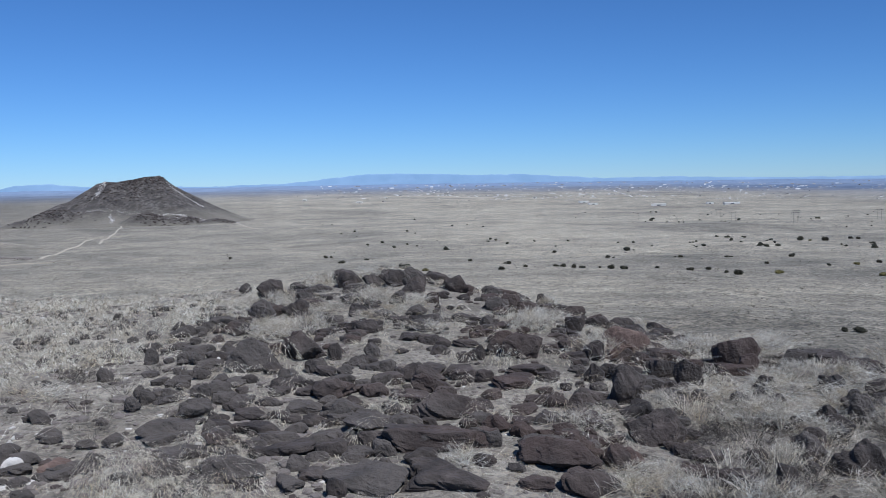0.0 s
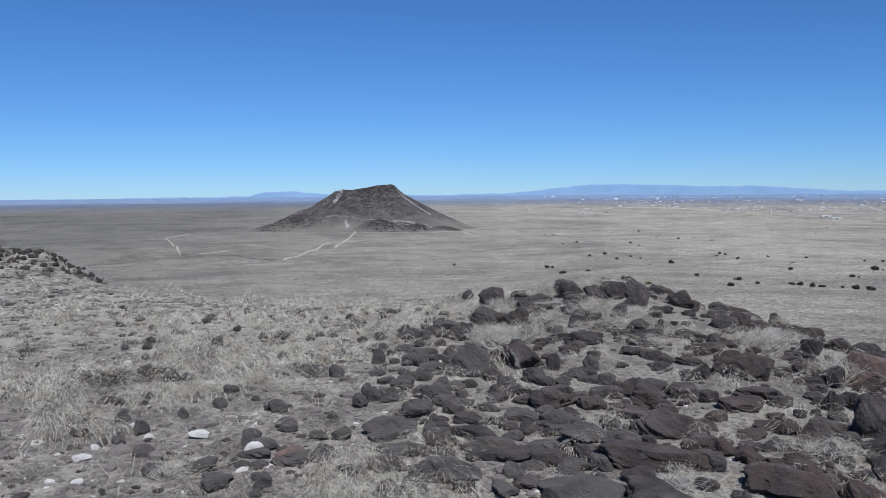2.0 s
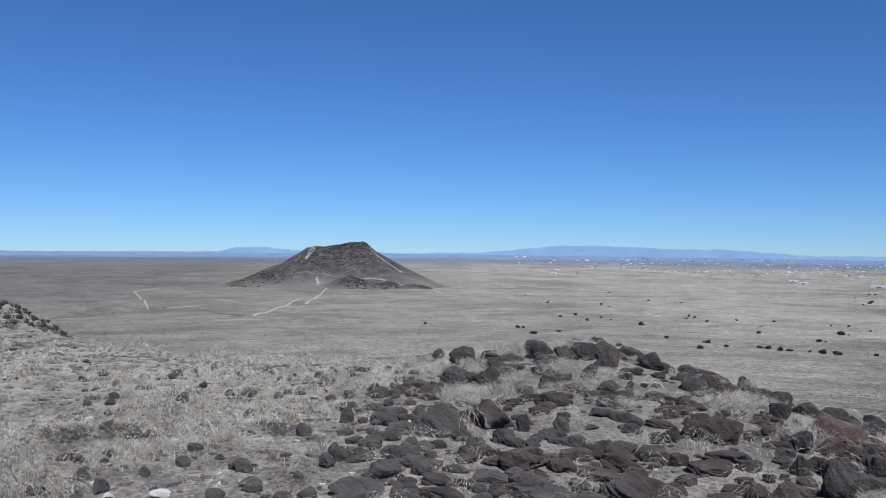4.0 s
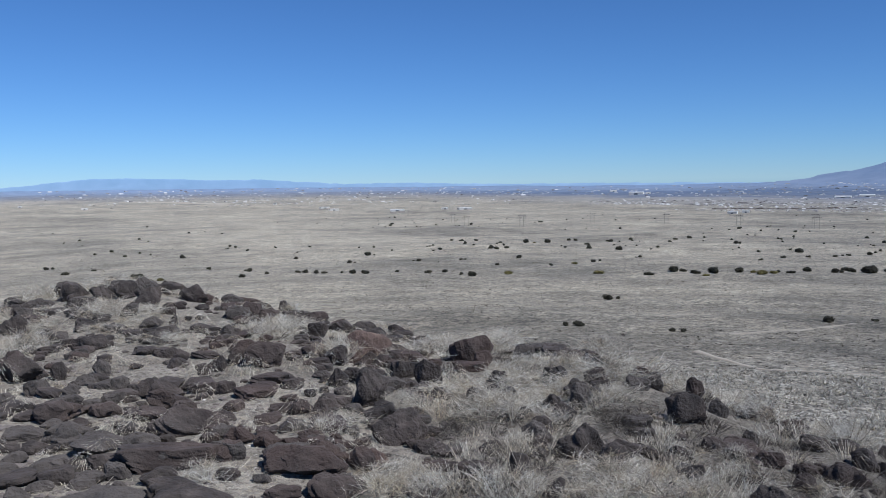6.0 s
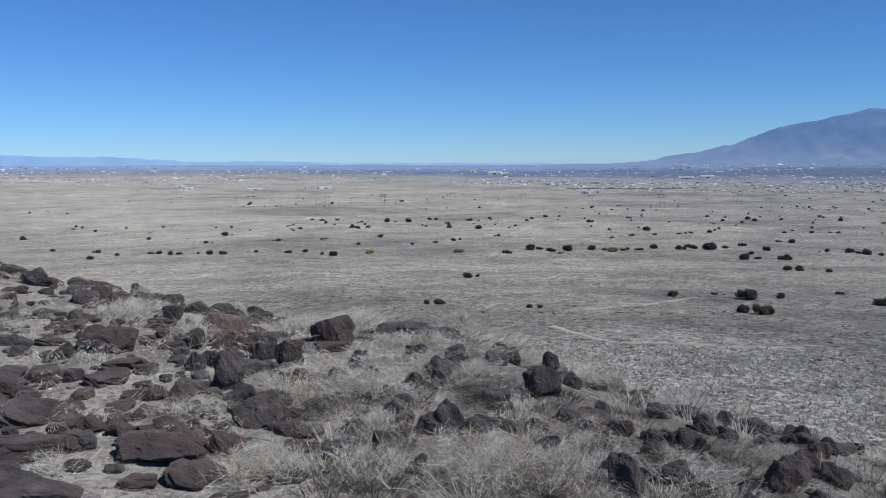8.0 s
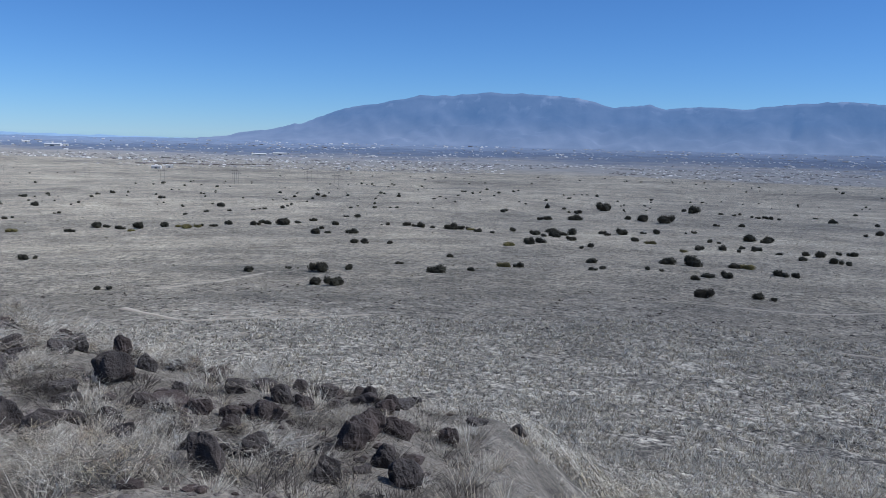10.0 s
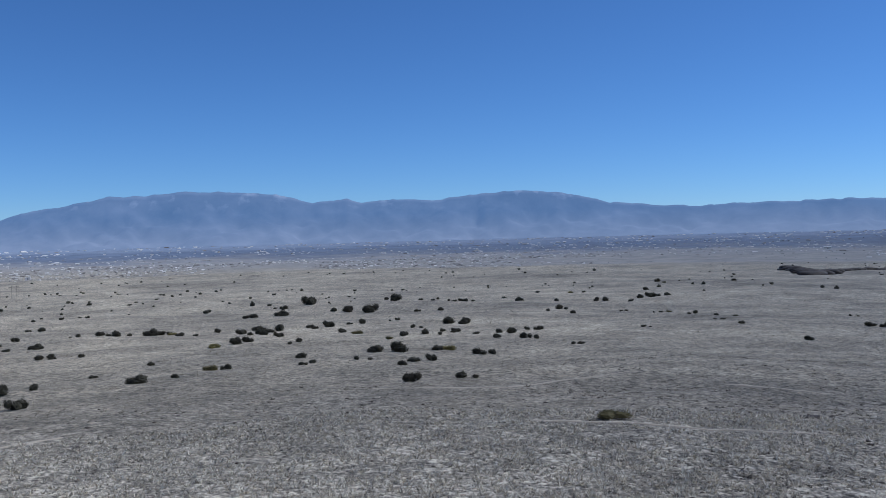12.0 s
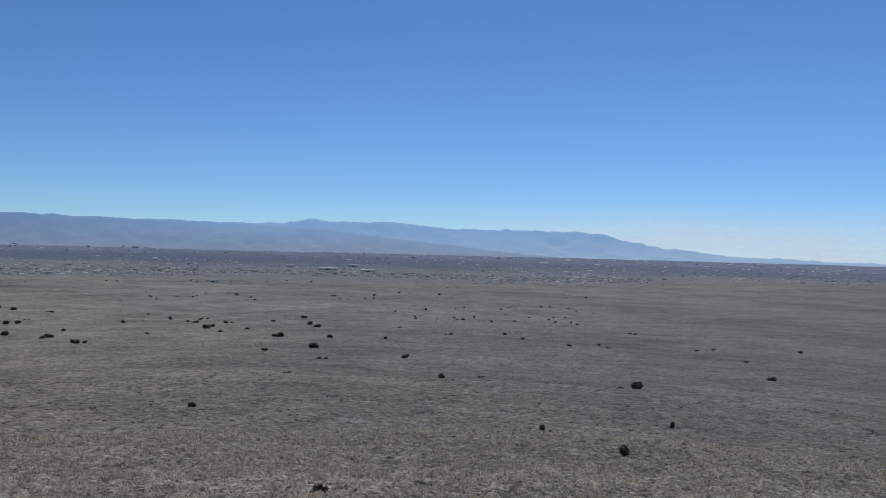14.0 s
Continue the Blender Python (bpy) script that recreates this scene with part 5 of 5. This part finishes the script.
# ---------------------------------------------------------------- bushes on the plain
def crown_mesh(seed, wide, tall):
    """A juniper-like crown: sprays of small leaf clumps on several lobes, open at the edges."""
    r = np.random.default_rng(seed)
    lobes = [(r.normal(0, 0.24, 2), r.uniform(0.28, 0.5), r.uniform(0.16, 0.42)) for _ in range(7)]
    v, f = [], []
    for _ in range(1500):
        (ox, oy), rad, oz = lobes[int(r.integers(7))]
        n = r.normal(size=3)
        n /= np.linalg.norm(n)
        p = np.array([ox, oy, oz]) + n * rad * r.uniform(0.62, 1.0) * (1, 1, 0.8)
        if p[2] < 0.04:
            p[2] = r.uniform(0.03, 0.15)
        a = r.normal(size=3)
        a = a / np.linalg.norm(a) * r.uniform(0.035, 0.07)
        c = np.cross(a, n)
        k = len(v)
        v.extend([p - a, p + c * 0.7, p + a + n * 0.05, p - c * 0.7])
        f.append((k, k + 1, k + 2, k + 3))
    for (ox, oy), rad, oz in lobes:
        q = BALLS[1][0] * rad * 0.8 * (1 + 0.12 * r.normal(size=(len(BALLS[1][0]), 1))) * (1, 1, 0.8) + (ox, oy, oz)
        q[:, 2] = np.maximum(q[:, 2], 0.02)
        k = len(v)
        v.extend(q)
        f += [tuple(k + i for i in t) for t in BALLS[1][1]]
    v = np.array(v)
    span = np.ptp(v[:, :2], axis=0).max()
    v = v / span * (wide, wide, wide)
    v[:, 2] *= tall / v[:, 2].max()
    me = bpy.data.meshes.new("crown")
    me.from_pydata(v.tolist(), [], f)
    return me


def trunk_mesh(seed):
    r = np.random.default_rng(seed)
    v, f = [], []
    for s in range(4):
        t = s * 1.6 + r.uniform(0, 1)
        a, c = np.array([0, 0, -0.06]), np.array([math.cos(t) * 0.2, math.sin(t) * 0.2, 0.2])
        for j in range(5):
            q = j * 1.2566
            for p, w in ((a, 0.045), (c, 0.015)):
                v.append(p + np.array([math.cos(q) * w, math.sin(q) * w, 0]))
        k = s * 10
        f += [(k + 2 * j, k + 2 * ((j + 1) % 5), k + 2 * ((j + 1) % 5) + 1, k + 2 * j + 1) for j in range(5)]
    me = bpy.data.meshes.new("trunk")
    me.from_pydata([tuple(p) for p in v], [], f)
    me.materials.append(TWIG)
    return me


def bush_kind(seed, tall, material, label):
    ob = holder("juniper_bush", Matrix.Identity(4), label, "bush", "bushes on the plain")
    tr, cr = new("trunk", trunk_mesh(seed)), new("crown", crown_mesh(seed, 1.0, tall))
    cr.data.materials.append(material)
    tr.parent, cr.parent = ob, ob
    return ob


KINDS = [bush_kind(s, t, LEAF, "dark olive juniper bush on the dry plain") for s, t in ((1, 0.45), (2, 0.55), (3, 0.42), (4, 0.5), (5, 0.38), (6, 0.6))]
YELLOW = bush_kind(9, 0.30, OLIVE, "yellow-green rounded bush on the dry slope")
first = {}
spread = []
for b, d, w in BUSHES_A + BUSHES_B + BUSHES_C + BUSHES_D + BUSHES_E + BUSHES_F + BUSHES_G + BUSHES_H:
    spread.append((b, d, w))
    if 70 < d < 500 and rng.random() < 0.35:
        side = rng.choice((-1, 1)) * w * rng.uniform(0.7, 1.5)
        spread.append((b + math.degrees(side / d), d + rng.normal(0, w), w * rng.uniform(0.5, 0.85)))
for b, d, w in spread:
    kind = YELLOW if (w > 2.4 and rng.random() < 0.1) or (98 < b < 105 and d < 85) else KINDS[int(rng.integers(6))]
    at = spot(b, d, -0.03)
    m = Matrix.Translation(at) @ Matrix.Rotation(rng.uniform(0, 6.28), 4, "Z")
    w = w * 1.06
    size = Matrix.Diagonal((w, w, w * rng.uniform(0.85, 1.15) * (1.5 if b > 130 and d < 100 else 1), 1))
    if kind.name not in first:
        first[kind.name] = kind
        kind.matrix_basis = m @ size
    else:
        copy_thing(kind, m).matrix_basis = m @ size
for kind in KINDS + [YELLOW]:
    if kind.name not in first:
        at = spot(100, 420)
        kind.matrix_basis = Matrix.Translation(at) @ Matrix.Scale(2, 4)


def far_scrub(count, b0, b1, d0, d1, size):
    """Bushes too far and small to tell apart."""
    b, d = scatter(count, b0, b1, d0, d1)
    b, d = thin(b, d, 90, 31, 0.0)
    v0, f0 = BALLS[1]
    verts, faces = [], []
    for p, dd in zip(on_ground(b, d), d):
        s = size * math.exp(rng.normal(0, 0.35))
        q = v0 * (s, s, s * 0.7) * (1 + 0.3 * rng.normal(size=(len(v0), 1)))
        faces.append(np.array(f0) + len(verts) * len(v0))
        verts.append(q + p + (0, 0, s * 0.4))
    ob = mesh_ob("far_scrub", np.concatenate(verts).tolist(), np.concatenate(faces).tolist(), LEAF, False)
    return tagged(ob, "scattered dark scrub far out on the mesa", "scrub", kind="stuff")


far_scrub(900, 10, 160, 420, 1100, 0.8)


# ---------------------------------------------------------------- trails, lava ledges
def ribbon(name, label, category, line, width, material, lift=0.08):
    """A strip that lies on the ground along (bearing, distance) points."""
    pts = []
    for (b0, d0), (b1, d1) in zip(line, line[1:]):
        n = max(3, int(abs(d1 - d0) / 12) + int(abs(b1 - b0) * 3))
        pts += [(b0 + (b1 - b0) * i / n, d0 + (d1 - d0) * i / n) for i in range(n)]
    pts.append(line[-1])
    xy = np.array([(math.sin(radians(b)) * d, math.cos(radians(b)) * d) for b, d in pts])
    way = np.gradient(xy, axis=0)
    way /= np.linalg.norm(way, axis=1)[:, None]
    side = np.stack([-way[:, 1], way[:, 0]], -1)
    verts = []
    for p, s in zip(xy, side):
        w = width * rng.uniform(0.7, 1.2) / 2
        for k, up in ((-1.8, -0.4), (-1, lift), (0, lift), (1, lift), (1.8, -0.4)):
            q = p + s * w * k
            verts.append((q[0], q[1], float(height(math.degrees(math.atan2(q[0], q[1])), math.hypot(*q))) + up))
    ob = mesh_ob(name, verts, grid_faces(len(xy), 5, False), material)
    return tagged(ob, label, category)


for line, w in ((TRAIL_A, 1.3), (TRAIL_B, 1.5), (TRAIL_C, 1.0), (TRAIL_D, 1.0), (TRAIL_E, 1.2), (TRAIL_F, 2.0)):
    ribbon("foot_trail", "pale worn dirt trail across the plain", "trail", line, w, TRAIL, 0.35)


for line in SWALES:
    ribbon("foot_trail", "faint worn trail through the dry grass", "trail", line, 0.7, TRAIL, 0.03)


def ledge(name, label, line, high, wide, material, count):
    """A broken lava ledge: many dark blocks along a line on the plain."""
    base = holder(name, Matrix.Translation(spot(*line[0])), label, "rock ledge")
    verts, faces = [], []
    f0 = np.array(BALLS[2][1])
    for i in range(count):
        t = rng.uniform(0, len(line) - 1.001)
        (b0, d0), (b1, d1) = line[int(t)], line[int(t) + 1]
        u = t - int(t)
        b, d = b0 + (b1 - b0) * u, d0 + (d1 - d0) * u + rng.normal(0, max(wide * 0.3, 2.0))
        q = rock_shape(rng, 2, 8)[0] * (rng.uniform(0.5, 1.6) * wide, rng.uniform(0.4, 1) * wide, high * rng.uniform(0.4, 1.1))
        t = rng.uniform(0, 6.3)
        q = np.stack([q[:, 0] * math.cos(t) - q[:, 1] * math.sin(t), q[:, 0] * math.sin(t) + q[:, 1] * math.cos(t), q[:, 2]], -1)
        faces.append(f0 + len(verts) * len(q))
        verts.append(q + np.array(spot(b, d)) - np.array(base.matrix_basis.translation))
    part("outcrop", np.concatenate(verts).tolist(), np.concatenate(faces).tolist(), material, base)
    return base


# dark blocks stand in for the escarpment's shaded face
ledge("lava_ledge", "mesa-edge escarpment, its shade put in as dark lava blocks", ESCARP[:4], 3.6, 9.0, BASALT, 90)
ledge("lava_ledge", "long thin dark lava ledge on the mesa", ESCARP[3:], 2.0, 5.0, BASALT, 50)
ledge("lava_ledge", "low grey lava ridge on the plain", LEFTRIDGE, 0.7, 1.6, EARTH, 380)
ledge("lava_ledge", "dark strip of lava below the town", QUARRYROW, 2.0, 10.0, EARTH, 50)


# ---------------------------------------------------------------- town in the valley
def box(w, l, h, gable=0.0):
    x, y = w / 2, l / 2
    v = [(-x, -y, -2), (x, -y, -2), (x, y, -2), (-x, y, -2), (-x, -y, h), (x, -y, h), (x, y, h), (-x, y, h)]
    f = [(0, 1, 5, 4), (1, 2, 6, 5), (2, 3, 7, 6), (3, 0, 4, 7)]
    if gable:
        v += [(-x, 0, h + gable), (x, 0, h + gable)]
        f += [(4, 5, 9, 8), (6, 7, 8, 9), (5, 6, 9), (7, 4, 8)]
    else:
        f.append((4, 5, 6, 7))
    return np.array(v, float), f


for b, d, w, h in BLOCKS_A + BLOCKS_B:
    at = spot(b, d)
    ob = holder("warehouse", Matrix.Translation(at) @ Matrix.Rotation(radians(-b + rng.uniform(-15, 15)), 4, "Z"),
                "white low-roofed commercial building in the valley town", "building", "large town buildings")
    w = w * 0.8
    high = h * (0.35 if b < 45 else 0.5)
    v, f = box(w, w * 0.55, high)
    part("wall", v.tolist(), f, WHITE, ob, smooth=False)
    # roof ridge shaped for the camera's view, so a sunlit slope shows
    v, f = box(w * 1.03, w * 0.58, 0.5, w * (0.02 if b < 45 else 0.1))
    part("roof", (v * (1, 1, 0.5) + (0, 0, high + 0.9)).tolist(), f + [(3, 2, 1, 0)], WHITE, ob, smooth=False)
    v, f = box(w * 0.25, 0.3, h * 0.4)
    part("door", (v * (1, 1, 0.9) + (0, -w * 0.28, 0)).tolist(), f, DARKWALL, ob, smooth=False)


def town(name, label, count, b0, b1, d0, d1, size, material, seed, cut, gable):
    verts, faces, total = [], [], 0
    b = rng.uniform(b0, b1, count)
    d = np.exp(rng.uniform(math.log(d0), math.log(d1), count))
    b, d = thin(b, d, 260, seed, cut)
    for p, bb, dd in zip(on_ground(b, d), b, d):
        one = size * dd / 2200 * math.exp(rng.normal(0, 0.3))
        v, f = box(one * rng.uniform(0.6, 1.6), one * rng.uniform(0.8, 1.2), one * rng.uniform(0.05, 0.12), gable * one * rng.uniform(0.7, 1.3))
        t = radians(-bb) + 1.57 * (rng.random() < 0.25) + rng.normal(0, 0.3)
        v = np.stack([v[:, 0] * math.cos(t) - v[:, 1] * math.sin(t), v[:, 0] * math.sin(t) + v[:, 1] * math.cos(t), v[:, 2]], -1)
        faces += [tuple(total + i for i in q) for q in f]
        verts.append(v + p)
        total += len(v)
    ob = mesh_ob(name, np.concatenate(verts).tolist(), faces, material, False)
    return tagged(ob, label, "houses", kind="stuff")


town("town_houses", "pale houses of the distant valley town", 3600, 10, 185, 1750, 4300, 4.0, HOUSE, 41, -0.3, 0.2)
town("town_houses", "tan and brown houses of the suburb at the mesa edge", 3000, 44, 100, 1330, 2000, 4.2, HOUSE, 42, -0.4, 0.2)
town("town_houses", "white roofs strung along the far valley", 600, 14, 60, 1800, 3300, 2.7, WHITE, 44, 0.0, 0.18)
town("town_houses", "white roofs in the valley town", 2600, 58, 180, 1900, 4300, 4.0, WHITE, 43, -0.1, 0.2)
town("town_houses", "white roofs at the southern edge of the mesa", 500, 116, 160, 1500, 2300, 4.6, WHITE, 45, 0.0, 0.2)
town("town_houses", "tan houses at the southern edge of the mesa", 2600, 120, 162, 1450, 2000, 4.6, HOUSE, 46, -0.3, 0.2)
ribbon("sand_field", "bare pale sand field beyond the plain", "field", SANDFIELD, 45, TRAIL, 0.6)


def town_trees(count):
    b = rng.uniform(8, 186, count)
    d = np.exp(rng.uniform(math.log(1350), math.log(3300), count))
    keep = ((b > 50) | (d > 1900)) & ((b < 115) | (rng.random(count) < 0.4))
    b, d = thin(b[keep], d[keep], 200, 51, -0.1)
    v0, f0 = BALLS[1]
    verts, faces = [], []
    for p, dd in zip(on_ground(b, d), d):
        s = rng.uniform(0.5, 1.3) * (0.5 + dd / 3500)
        faces.append(np.array(f0) + len(verts) * len(v0))
        verts.append(v0 * (s, s, s * 0.6) * (1 + 0.25 * rng.normal(size=(len(v0), 1))) + p + (0, 0, s * 0.4))
    ob = mesh_ob("town_trees", np.concatenate(verts).tolist(), np.concatenate(faces).tolist(), BOSQUE, False)
    return tagged(ob, "bare trees between the town's houses, bluish from painted haze", "trees", kind="stuff")


town_trees(900)

# ---------------------------------------------------------------- power line
for b, d in POLES:
    at = spot(b, d)
    ob = holder("power_pole", Matrix.Translation(at) @ Matrix.Rotation(radians(-b + 10), 4, "Z"),
                "weathered wooden double power pole on the plain", "power pole", "power line")
    for x in (-1.6, 1.6):
        v, f = box(0.15, 0.15, 9.5)
        part("post", (v + (x, 0, 0)).tolist(), f, POLE, ob, smooth=False)
    v, f = box(6.4, 0.22, 0.3)
    part("crossarm", (v * (1, 1, 0.15) + (0, 0, 8.4)).tolist(), f + [(3, 2, 1, 0)], POLE, ob, smooth=False)
    for x in (-3.2, 0, 3.2):
        v, f = box(0.14, 0.14, 0.9)
        part("insulator", (v * (1, 1, 0.4) + (x, 0, 8.0)).tolist(), f, POLE, ob, smooth=False)
